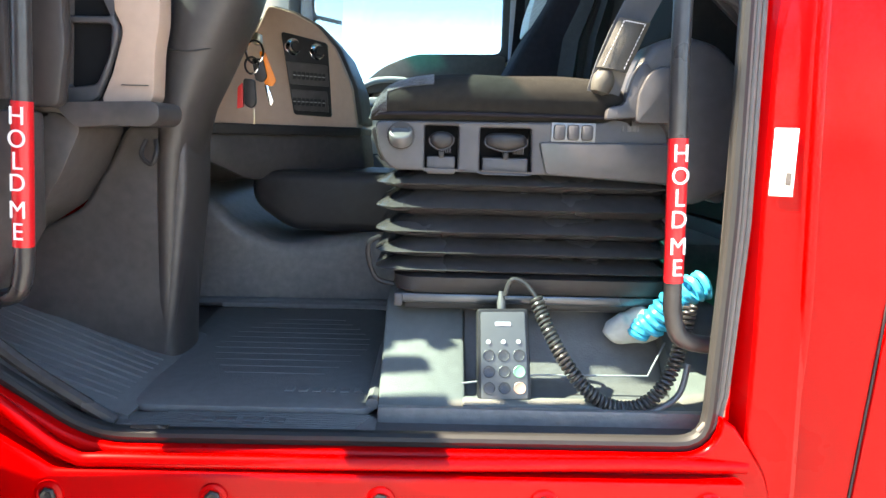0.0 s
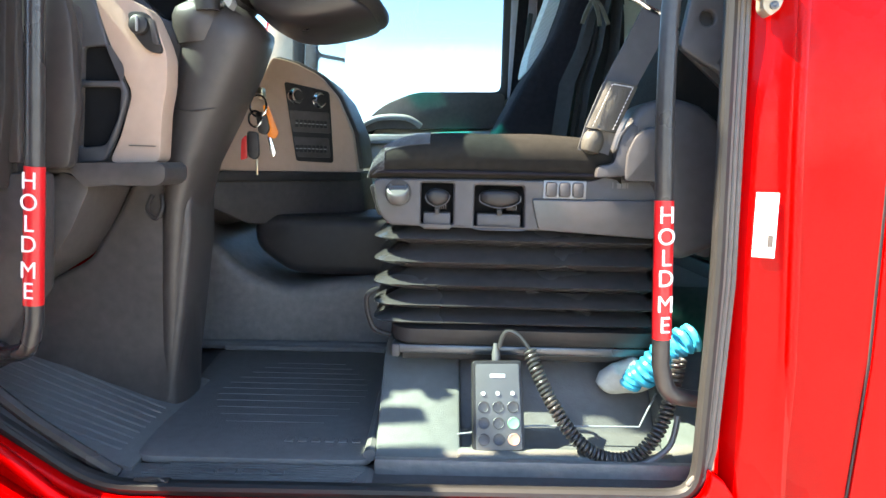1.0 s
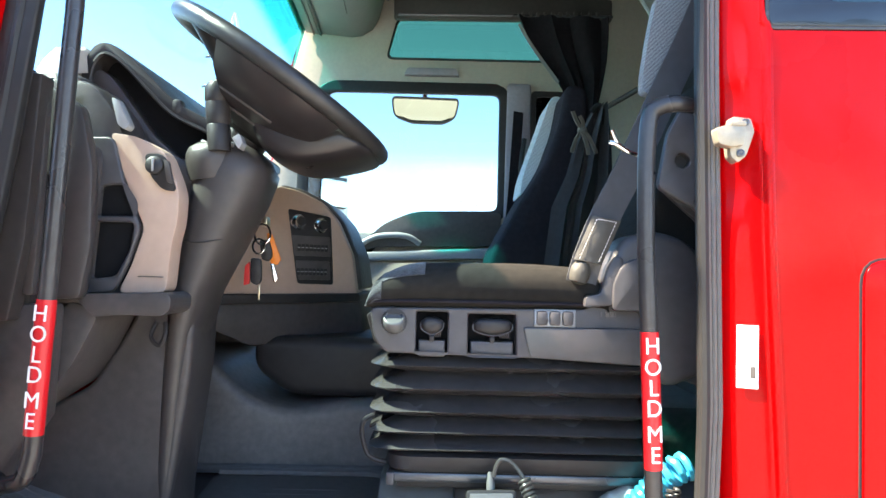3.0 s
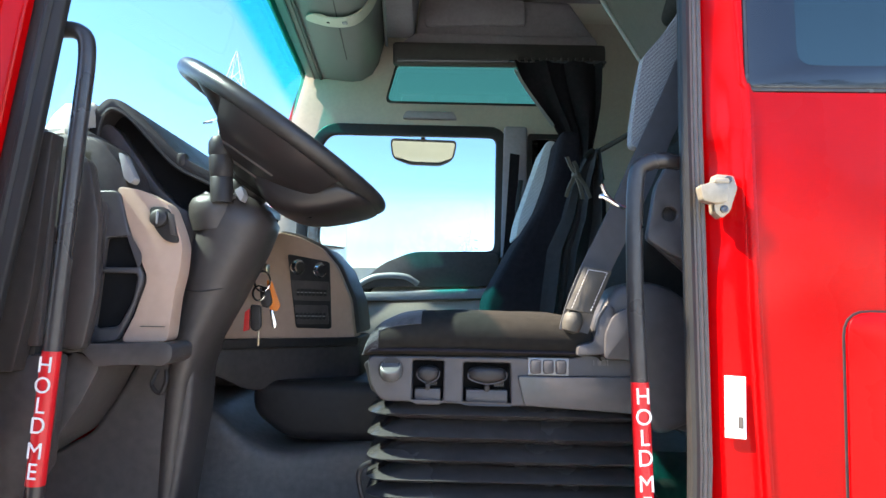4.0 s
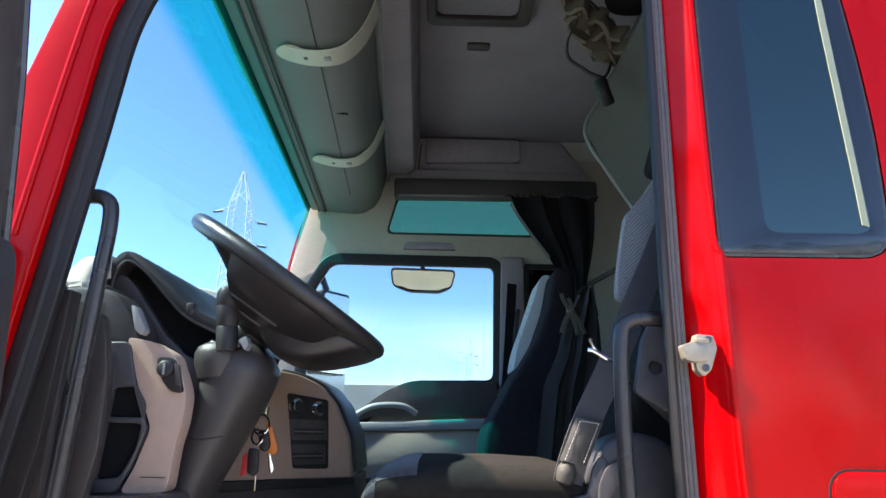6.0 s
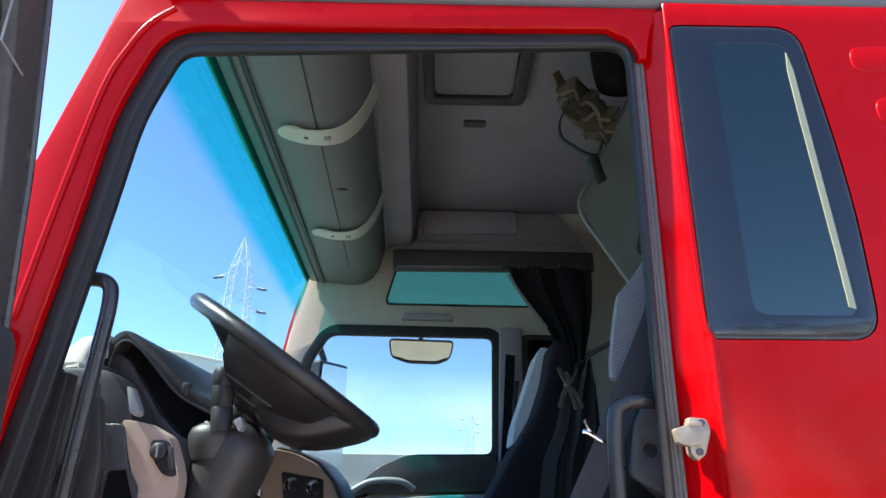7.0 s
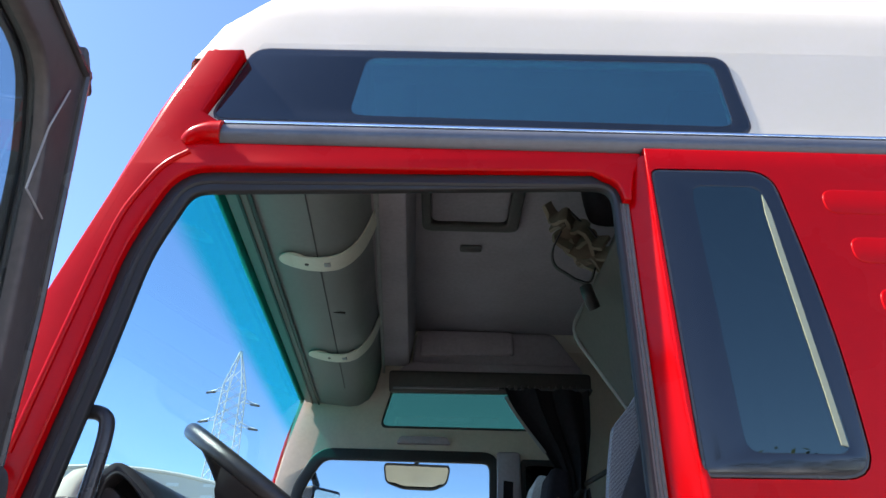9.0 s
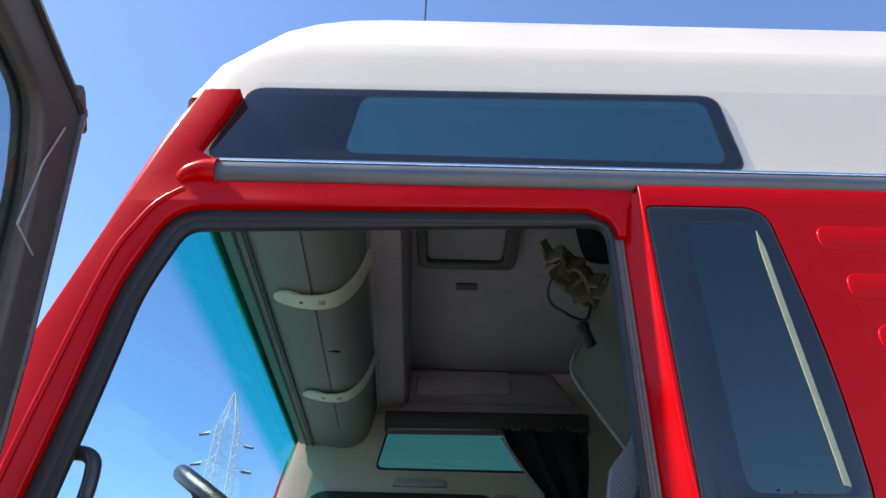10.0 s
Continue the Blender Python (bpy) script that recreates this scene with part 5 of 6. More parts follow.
pad(rounded([(0.467, 2.310), (0.468, 2.345), (0.478, 2.415), (0.490, 2.478), (0.531, 2.527), (0.60, 2.63), (0.67, 2.63), (0.61, 2.53), (0.550, 2.46), (0.508, 2.35), (0.488, 2.305)], 0.010), 1.195, 1.225, 0.010, SIDEMESH, "backrest_top", "grey mesh cloth backrest cover")
pad(rounded([(0.575, 2.36), (0.62, 2.56), (0.68, 2.74), (0.82, 2.72), (0.82, 2.40), (0.66, 2.30)], 0.03), 1.225, 1.42, 0.03, CLOTH_TOP, "backrest_wing", "black cloth backrest side")
pad(rounded([(0.625, 2.68), (0.685, 2.88), (0.78, 2.88), (0.78, 2.68)], 0.04), 1.26, 1.56, 0.04, CLOTH_TOP, "head_rest")
# recliner housing and its flap
part("recliner_housing", prism(rounded([(0.395, 1.955), (0.402, 2.015), (0.425, 2.052), (0.475, 2.066), (0.535, 2.050), (0.575, 2.0), (0.59, 1.84), (0.50, 1.80), (0.47, 1.84), (0.46, 1.93)], 0.03), 1.145, 1.24, 0.016, segments=4), GREY, seat, "grey rounded recliner housing")
part("recliner_flap", prism(rounded([(0.404, 1.930), (0.406, 1.975), (0.418, 2.003), (0.440, 2.017), (0.466, 2.012), (0.468, 1.930)], 0.008), 1.130, 1.15, 0.006), GREY, seat)
part("recliner_step", prism(rounded([(0.360, 1.934), (0.362, 1.953), (0.386, 1.958), (0.398, 2.003), (0.412, 2.022), (0.424, 2.016), (0.424, 1.940)], 0.006), 1.136, 1.18, 0.005), GREY, seat)

belt = thing("seat_belt", (0.40, 1.18, 2.0), "grey seat belt webbing hanging beside the driver's seat", "seat belt")
part("webbing", ribbon(smooth_path([(0.356, 1.156, 1.972), (0.370, 1.157, 2.020), (0.396, 1.158, 2.085), (0.430, 1.158, 2.155), (0.462, 1.160, 2.225), (0.500, 1.165, 2.310), (0.550, 1.170, 2.420), (0.615, 1.18, 2.58)], 6), 0.050, 0.006, (0.93, 0, -0.36)), BELT, belt)
slant_ = lambda u, v, y: (0.3645 + 0.031 * v + u * 0.042, y, 2.009 + 0.0735 * v - u * 0.006)
sl = part("webbing_sleeve", thicken(sheet([[slant_(u, v, 1.1395 + 0.006 * (2 * u) ** 2 + 0.001 * math.sin(v * 9)) for u in (-0.5, -0.4, -0.2, 0, 0.2, 0.4, 0.5)] for v in (0, 0.15, 0.35, 0.55, 0.75, 0.9, 1.0)]), 0.006), SLEEVE, belt, "olive grey stitched sleeve")
for u in (-0.38, 0.38):
    for k in range(12):
        part("stitch", tube([slant_(u, 0.05 + k * 0.077, 1.1380 + 0.006 * (2 * u) ** 2 - 0.0072), slant_(u, 0.05 + k * 0.077 + 0.045, 1.1380 + 0.006 * (2 * u) ** 2 - 0.0072)], 0.0008, 4), INK, sl)
for k in range(7):
    part("stitch", tube([slant_(-0.34 + k * 0.10, 0.94, 1.1325), slant_(-0.28 + k * 0.10, 0.94, 1.1325)], 0.0008, 4), INK, sl)
part("belt_pad", turned([(0.006, -0.020), (0.014, -0.016), (0.0175, -0.004), (0.0165, 0.008), (0.011, 0.017), (0.004, 0.019)], (0.354, 1.148, 1.992), (0.25, 0, 1), 14), SLEEVE, belt, "knob of folded webbing")

# grey trim with a round hole beside the seat, and the hook over it
bp = thing("belt_anchor_cover", (0.50, 1.1, 2.15), "grey plastic belt anchor cover with a round hole", "cover")
hole = [(0.496 + 0.0115 * math.cos(a), 2.170 + 0.0115 * math.sin(a)) for a in [2 * math.pi * i / 20 for i in range(20)]]
part("cover_plate", plate(rounded([(0.458, 2.128), (0.473, 2.215), (0.498, 2.262), (0.60, 2.262), (0.60, 1.98), (0.52, 2.095), (0.492, 2.108)], 0.01), [hole], 1.072, 1.090, 0.003), GREY, bp)
part("cover_core", prism([(0.47, 2.125), (0.49, 2.24), (0.59, 2.24), (0.59, 2.02)], 1.089, 1.10, 0.002), BLACK, bp)
part("cover_seam", tube([(0.515, 1.071, 2.105), (0.555, 1.071, 2.19)], 0.002, 6), BLACK, bp)
hook_ = thing("coat_hook", (0.43, 1.09, 2.17), "bent chrome hook beside the seat belt", "hook")
part("hook_wire", tube(smooth_path([(0.389, 1.090, 2.219), (0.396, 1.090, 2.203), (0.404, 1.090, 2.193), (0.416, 1.090, 2.185), (0.434, 1.090, 2.178)], 5), 0.0042, 8), CHROME, hook_)
part("hook_tip", tube(smooth_path([(0.385, 1.088, 2.199), (0.394, 1.088, 2.197), (0.405, 1.088, 2.191)], 4), 0.0040, 8), CHROME, hook_)

# ---- grab handles with their stickers ----
def grab(points, spots, label):
    """A bent tube handle; spots: the sticker's top and foot on it."""
    g = thing("grab_handle", points[-1], label, "grab handle", "grab handles by the door")
    part("tube", tube(smooth_path(points, 6), 0.0128, 16), HANDLE, g)
    for p in (points[0], points[-1]):
        part("foot", turned([(0.020, 0), (0.020, 0.010), (0.014, 0.016)], Vector(p) + Vector((0, 0.012, 0)), (0, -1, 0), 18), HANDLE, g)
    a, b = Vector(spots[0]), Vector(spots[1])
    s = part("sticker", tube([a, a.lerp(b, 0.5), b], 0.0136, 20), STICKER, g, "red sticker reading HOLD ME")
    d = b - a
    lean = math.atan2(d.x, -d.z)
    slots = (0.105, 0.258, 0.408, 0.556, 0, 0.742, 0.893)
    for ch, slot in zip("HOLD ME", slots):
        if ch == " ":
            continue
        p = a.lerp(b, slot)
        m = Matrix.Translation((p.x, p.y - 0.0136, p.z)) @ Matrix.Rotation(-lean, 4, "Y") @ Matrix.Rotation(radians(90), 4, "X") @ Matrix.Diagonal((0.92, 1.0, 1, 1))
        part("letter", merged([glyphs(ch, 0.0335, m)]), INK, s)
    return g


grab([(-0.520, 1.045, 2.418), (-0.478, 1.010, 2.426), (-0.436, 1.0, 2.420), (-0.423, 1.0, 2.385), (-0.430, 1.0, 2.25), (-0.446, 1.0, 1.935), (-0.456, 1.0, 1.74), (-0.461, 1.0, 1.700), (-0.475, 1.003, 1.672), (-0.535, 1.03, 1.655)],
     [(-0.4455, 0.999, 1.934), (-0.4565, 0.999, 1.740)], "black tube grab handle with a red sticker by the dashboard")
grab([(0.520, 1.03, 2.240), (0.475, 1.004, 2.242), (0.436, 1.0, 2.236), (0.420, 1.0, 2.205), (0.419, 1.0, 2.05), (0.4255, 1.0, 1.91), (0.434, 1.0, 1.71), (0.438, 1.0, 1.665), (0.455, 1.0, 1.630), (0.520, 1.02, 1.615)],
     [(0.4257, 0.999, 1.908), (0.4342, 0.999, 1.712)], "black tube grab handle with a red sticker behind the doorway")

# ---- striker and paper label on the door jamb ----
lt = thing("door_striker", (0.53, 0.95, 2.21), "zinc-plated door striker bolted to the red jamb", "door striker")
part("striker_plate", prism(rounded([(0.519, 2.211), (0.545, 2.209), (0.550, 2.191), (0.539, 2.157), (0.527, 2.147), (0.517, 2.156), (0.515, 2.178)], 0.004), 0.930, 0.952, 0.0015), STEEL, lt)
part("striker_pin", prism(rounded([(0.492, 2.192), (0.516, 2.200), (0.534, 2.196), (0.532, 2.170), (0.514, 2.167), (0.497, 2.171)], 0.004), 0.920, 0.940, 0.0015), STEEL, lt)
part("striker_shelf", box(0.512, 0.534, 0.918, 0.938, 2.196, 2.203, 0.002), STEEL, lt)
for x, z in ((0.536, 2.203), (0.530, 2.160)):
    part("screw", turned([(0.0055, 0), (0.0055, 0.003), (0.003, 0.004), (0.001, 0.0025)], (x, 0.930, z), (0, -1, 0), 12), DARKMETAL, lt)
for child in lt.children:
    child.data.transform(Matrix.Translation((0, 0.012, 0)))
slant = Matrix.Translation((0.5480, 0.9535, 1.881)) @ Matrix.Rotation(radians(-29), 4, "Z")


def on_jamb(bm):
    bmesh.ops.transform(bm, matrix=slant, verts=bm.verts[:])
    return bm


pl = single("paper_label", on_jamb(box(-0.0140, 0.0140, -0.0040, -0.0022, -0.0435, 0.0430, 0.0006)), INK, "blank white paper label on the red jamb", "label")
part("printed_bar", on_jamb(box(0.004, 0.0105, -0.0048, -0.0038, -0.029, -0.013, 0)), PLASTIC, pl)

# ---- hand remote and hoses ----
rc = thing("hand_remote", (0.215, 1.1, 1.5), "black wired hand remote with round buttons leaning on the platform", "remote control")
tilt = Matrix.Translation((0.216, 1.072, 1.502)) @ Matrix.Rotation(radians(-22), 4, "X") @ Matrix.Rotation(radians(-1.5), 4, "Y")


def on_remote(bm):
    bmesh.ops.transform(bm, matrix=tilt, verts=bm.verts[:])
    return bm


part("remote_body", on_remote(prism(rounded([(-0.0415, 0), (0.0415, 0), (0.0405, 0.146), (-0.0405, 0.146)], 0.006), -0.002, 0.026, 0.004)), BLACK, rc)
part("remote_face", on_remote(prism(rounded([(-0.036, 0.006), (0.036, 0.006), (0.035, 0.140), (-0.035, 0.140)], 0.004), -0.0035, 0.0, 0.001)), BUTTON, rc, "dark grey button panel")
for r in range(3):
    for c in range(3):
        m = (GREEN if r == 1 else SALMON) if c == 2 and r < 2 else GREY
        part("button", on_remote(turned([(0.0094, 0), (0.0094, 0.0010), (0.0086, 0.0016), (0.0076, 0.0010), (0.001, 0.0012)], ((c - 1) * 0.0235, -0.0035, 0.022 + r * 0.025), (0, -1, 0), 16)), m, rc)
        if r == 0:
            part("lamp", on_remote(turned([(0.0035, 0), (0.003, 0.002), (0.0005, 0.002)], ((c - 1) * 0.0235, -0.0035, 0.093), (0, -1, 0), 10)), INK, rc)
part("maker_bar", on_remote(box(-0.012, 0.012, -0.0045, -0.003, 0.118, 0.124, 0)), INK, rc)
part("cable_gland", on_remote(turned([(0.007, 0), (0.007, 0.012), (0.005, 0.022), (0.004, 0.03)], (0.0, 0.012, 0.145), (0, 0, 1), 14)), BUTTON, rc)
part("lead", tube(smooth_path([(0.2165, 1.138, 1.655), (0.222, 1.142, 1.674), (0.232, 1.142, 1.682), (0.250, 1.138, 1.674), (0.268, 1.128, 1.652)], 6), 0.0035, 8), COIL, rc)
part("coiled_cable", coil(smooth_path([(0.264, 1.125, 1.655), (0.280, 1.10, 1.615), (0.305, 1.075, 1.570), (0.335, 1.062, 1.532), (0.370, 1.060, 1.508), (0.405, 1.060, 1.503), (0.435, 1.058, 1.518), (0.460, 1.060, 1.552), (0.478, 1.070, 1.60), (0.492, 1.08, 1.66)], 8), 0.0088, 58, 0.0030), COIL, rc, "black coiled cable")
single("air_line", tube(smooth_path([(0.400, 1.058, 1.497), (0.44, 1.052, 1.503), (0.475, 1.052, 1.53), (0.488, 1.06, 1.575)], 6), 0.005, 8), BUTTON, "thin grey hose on the platform's edge", "hose")
single("coiled_air_hose", coil(smooth_path([(0.452, 1.15, 1.606), (0.468, 1.14, 1.626), (0.484, 1.13, 1.654), (0.505, 1.12, 1.676), (0.530, 1.12, 1.686)], 6), 0.019, 9, 0.0062), BLUE, "bright blue coiled air hose beside the seat", "hose")
single("air_hose_end", coil([(0.438, 1.16, 1.588), (0.450, 1.155, 1.612)], 0.013, 3, 0.006), BLUE, "blue hose coil lying on a rag", "hose")

# ---- passenger's side ----
ps = thing("passenger_seat", (0.45, 2.5, 1.6), "black covered passenger seat with pale grey sides", "seat")


def pseat(name, pts, y0, y1, m, bevel=0.03, label=""):
    return part(name, prism(rounded(pts, 0.03), y0, y1, bevel, segments=3), m, ps, label, 60)


pseat("backrest", [(0.27, 1.90), (0.287, 2.05), (0.385, 2.235), (0.46, 2.36), (0.505, 2.49), (0.530, 2.63), (0.60, 2.62), (0.60, 2.1), (0.50, 1.90)], 2.30, 2.72, CURTAIN, 0.03, "black seat cover")
pseat("pale_side", [(0.400, 2.262), (0.412, 2.345), (0.475, 2.53), (0.512, 2.645), (0.575, 2.62), (0.56, 2.46), (0.46, 2.34)], 2.50, 2.76, PALECLOTH, 0.02, "pale grey cloth side")
pseat("seat_cushion", [(0.05, 1.78), (0.40, 1.78), (0.42, 1.93), (0.08, 1.95), (0.03, 1.90)], 2.35, 2.80, CLOTH_TOP)
pseat("seat_box", [(0.10, 1.48), (0.55, 1.48), (0.55, 1.80), (0.10, 1.80)], 2.35, 2.80, PLASTIC)
jk = thing("hanging_jacket", (0.55, 2.15, 2.45), "dark grey jacket hung beside the passenger seat", "jacket")
random.seed(3)
def drape(outline, y, depth, seed):
    """Cloth hanging in folds: an outline by height, left and right edges, rippled in y."""
    rows = []
    for z, a, b in outline:
        row = []
        for i in range(15):
            u = i / 14
            row.append((a + (b - a) * u, y + depth * math.sin(u * 17 + seed + z * 3) * (0.4 + 0.6 * u) + 0.4 * depth * math.sin(u * 39 + seed * 2), z))
        rows.append(row)
    return thicken(sheet(rows), 0.006)


part("jacket_cloth", drape([(2.52, 0.600, 0.628), (2.47, 0.575, 0.640), (2.40, 0.540, 0.650), (2.30, 0.515, 0.655), (2.20, 0.470, 0.650), (2.08, 0.455, 0.640), (1.95, 0.44, 0.63)], 2.18, 0.020, 1.7), JACKET, jk)
part("jacket_collar", tube(smooth_path([(0.585, 2.16, 2.50), (0.605, 2.15, 2.52), (0.625, 2.16, 2.49), (0.64, 2.17, 2.43)], 5), 0.010, 8), CLOTH_TOP, jk)
knot = part("cloth_knot", turned([(0.004, -0.014), (0.013, -0.008), (0.016, 0.0), (0.012, 0.009), (0.003, 0.014)], (0.550, 2.130, 2.437), (0.3, 0.2, 1), 12), TAN, jk, "tan cloth tied in a knot", 80)
for ends in (((0.518, 2.120, 2.493), (0.529, 2.120, 2.465), (0.547, 2.120, 2.438)), ((0.539, 2.120, 2.479), (0.550, 2.120, 2.459), (0.550, 2.120, 2.435)), ((0.550, 2.120, 2.435), (0.571, 2.120, 2.411), (0.593, 2.120, 2.363)), ((0.547, 2.120, 2.431), (0.561, 2.120, 2.397), (0.569, 2.120, 2.359)), ((0.543, 2.120, 2.431), (0.527, 2.120, 2.399), (0.517, 2.120, 2.365))):
    part("cloth_end", ribbon(smooth_path(ends, 5), 0.012, 0.004, (1, 0.3, 0.2)), TAN, knot)
cur = thing("window_curtain", (0.7, 3.1, 3.2), "black pleated curtain gathered beside the side window", "curtain")
part("curtain_cloth", drape([(3.165, 0.445, 0.86), (3.06, 0.488, 0.86), (2.96, 0.552, 0.855), (2.86, 0.630, 0.84), (2.76, 0.690, 0.82), (2.66, 0.72, 0.80), (2.5, 0.72, 0.83), (2.2, 0.70, 0.86)], 3.12, 0.018, 2.0), CURTAIN, cur)
part("curtain_edge", ribbon(smooth_path([(0.450, 3.100, 3.12), (0.490, 3.100, 3.05), (0.553, 3.100, 2.96), (0.632, 3.100, 2.855)], 4), 0.014, 0.004, (1, 0, 0.4)), PALE, cur, "pale hem")
part("curtain_rail", tube([(-0.10, 3.122, 3.158), (0.88, 3.122, 3.170)], 0.007, 8), DARKMETAL, cur)
for i in range(11):
    part("glider", box(0.462 + i * 0.034, 0.476 + i * 0.034, 3.112, 3.128, 3.160 + i * 0.0008, 3.182 + i * 0.0008, 0.002), PLASTIC, cur)
single("pillar_lining", prism(rounded([(0.41, 1.9), (0.535, 1.9), (0.535, 2.9), (0.42, 2.9)], 0.02), 3.285, 3.318, 0.012), CEILING, "warm grey pillar lining beside the far window", "lining", kind="structure")
single("far_belt", ribbon(smooth_path([(0.47, 3.24, 2.75), (0.46, 3.235, 2.55), (0.445, 3.22, 2.3), (0.42, 3.2, 2.05)], 5), 0.05, 0.004, (1, 0.4, 0)), CURTAIN, "black seat belt on the far pillar", "seat belt")
single("hanging_strap", tube(smooth_path([(0.50, 3.23, 2.62), (0.485, 3.22, 2.50), (0.49, 3.22, 2.42), (0.515, 3.22, 2.36)], 5), 0.012, 8), BLACK, "black strap loops on the far pillar", "strap")

# upper bunk, folded up, with its gas strut and bedding
bunk = thing("upper_bunk", (1.05, 2.2, 2.9), "folded upper bunk with a pale edge and rolled bedding", "bunk")
part("bunk_board", prism(rounded([(0.80, 3.49), (0.69, 3.245), (0.625, 3.102), (0.70, 2.960), (0.79, 2.815), (1.34, 2.60), (1.34, 3.49)], 0.012), 1.16, 2.20, 0.008), LINING, bunk, "brown-grey lined bunk")
part("bunk_edge", tube(smooth_path([(0.800, 2.20, 3.495), (0.692, 2.20, 3.245), (0.628, 2.20, 3.102), (0.70, 2.20, 2.960), (0.795, 2.20, 2.810)], 5), 0.008, 8), PALE, bunk, "pale bunk edge")
random.seed(8)
roll = pillow(outline([(0.575, 3.40), (0.600, 3.455), (0.680, 3.465), (0.745, 3.43), (0.745, 3.29), (0.690, 3.252), (0.605, 3.262), (0.582, 3.33)]), 1.60, 1.74, 12, 0.35)
part("pillow", roll, CURTAIN, bunk, "black pillow on top of the bunk", 80)
for k in range(4):
    fold = [(0.462 + 0.026 * k + 0.055 * u, 1.68 + 0.045 * k + 0.03 * math.sin(5 * u + k), 3.318 - 0.020 * k - 0.040 * u - 0.022 * abs(math.sin(4.2 * u + 1.3 * k))) for u in (0, 0.5, 1.0, 1.5, 2.0, 2.6, 3.2)]
    part("blanket_fold", ribbon(smooth_path(fold, 5), 0.060 - 0.008 * k, 0.012, (0.25 + 0.2 * k, 0.4 - 0.3 * k, 1)), BAGCLOTH, bunk, "crumpled pale brown blanket fold", 60)
for k in range(3):
    fold = [(0.520 + 0.040 * k + 0.022 * math.sin(3 * u + k), 1.70 + 0.05 * k, 3.262 - 0.008 * k - 0.040 * u) for u in (0, 0.5, 1.0, 1.5, 2.0, 2.4)]
    part("blanket_fold", ribbon(smooth_path(fold, 5), 0.048, 0.010, (1, 0.5 - 0.4 * k, 0.3)), BAGCLOTH, bunk, "", 60)
part("tie_strap", ribbon(smooth_path([(0.500, 1.66, 3.205), (0.474, 1.68, 3.150), (0.480, 1.70, 3.108), (0.515, 1.70, 3.078), (0.550, 1.71, 3.062), (0.600, 1.76, 3.085), (0.640, 1.82, 3.20)], 5), 0.022, 0.005, (0, 1, 0.3)), BLACK, bunk, "black tie strap loop")
part("tie_strap", ribbon(smooth_path([(0.540, 1.685, 3.290), (0.560, 1.68, 3.262), (0.590, 1.675, 3.225), (0.612, 1.675, 3.195)], 5), 0.014, 0.004, (0.3, 1, 0)), BLACK, bunk)
part("bunk_catch", tube(smooth_path([(0.575, 1.72, 3.045), (0.582, 1.72, 3.015), (0.600, 1.74, 2.985)], 4), 0.020, 10), BLACK, bunk)
part("net_bar", tube([(0.98, 2.85, 2.80), (0.80, 3.15, 2.72)], 0.012, 8), BLACK, bunk)
single("lower_bunk", box(0.82, 1.36, 1.04, 3.30, 1.70, 2.0, 0.04), CLOTH_TOP, "dark lower bunk mattress behind the seats", "bunk")
single("bunk_box", box(0.84, 1.36, 1.04, 3.30, 1.483, 1.70, 0.01), PLASTIC, "charcoal box under the lower bunk", "box")

# ---- mirrors across the cab ----
km = thing("kerb_mirror", (0.02, 3.5, 2.86), "kerb mirror hung outside over the passenger window", "mirror")
kloop = rounded([(-0.145, 2.858), (0.192, 2.854), (0.176, 2.790), (0.110, 2.768), (-0.055, 2.770), (-0.140, 2.792)], 0.02, 5)


def tipped(bm):
    """Tips the kerb mirror so that it looks down at the ground."""
    for v in bm.verts:
        v.co.y += (2.862 - v.co.z) * 1.9
    return bm


part("housing", tipped(prism(inset(kloop, 0.006), 3.445, 3.53, 0.02, segments=3)), BLACK, km)
part("mirror_glass", tipped(plate(kloop, [], 3.436, 3.443)), MIRROR, km, "bowed mirror glass")
part("mirror_rim", tipped(tube([(x, 3.436, z) for x, z in kloop], 0.0045, 6, True)), BLACK, km)
part("arm", tube(smooth_path([(0.02, 3.46, 2.86), (0.02, 3.44, 2.90), (0.02, 3.39, 2.92)], 4), 0.012, 8), BLACK, km)
mm = thing("door_mirror", (-0.475, 3.7, 2.3), "large rear-view mirror outside the passenger window", "mirror")
mirror_turn = Matrix.Translation((-0.455, 3.70, 2.535)) @ Matrix.Rotation(radians(56), 4, "Z")
for nm, pts, y0, y1, m in (("housing", [(-0.11, -0.22), (0.11, -0.22), (0.115, 0.24), (-0.115, 0.24)], 0.01, 0.10, BLACK), ("mirror_glass", [(-0.10, -0.05), (0.10, -0.05), (0.10, 0.22), (-0.10, 0.22)], 0.002, 0.008, MIRROR), ("mirror_glass", [(-0.10, -0.21), (0.10, -0.21), (0.10, -0.07), (-0.10, -0.07)], 0.002, 0.008, MIRROR)):
    q = prism(rounded(pts, 0.02), y0, y1, 0.0 if m is MIRROR else 0.02)
    bmesh.ops.transform(q, matrix=mirror_turn, verts=q.verts[:])
    part(nm, q, m, mm)
part("arm", tube(smooth_path([(-0.52, 3.70, 2.78), (-0.56, 3.62, 2.88), (-0.60, 3.50, 2.90), (-0.62, 3.38, 2.88)], 4), 0.018, 8), BLACK, mm)

# ---- the open driver's door ----
HX, HY, OPEN = -0.530, 0.935, 82
hinge = Matrix.Translation((HX, HY, 0)) @ Matrix.Rotation(radians(-OPEN), 4, "Z")
dr = thing("driver_door", (HX, HY, 1.0), "open red driver's door with black inner trim and window frame", "door")


def on_door(bm):
    bmesh.ops.transform(bm, matrix=hinge, verts=bm.verts[:])
    return bm


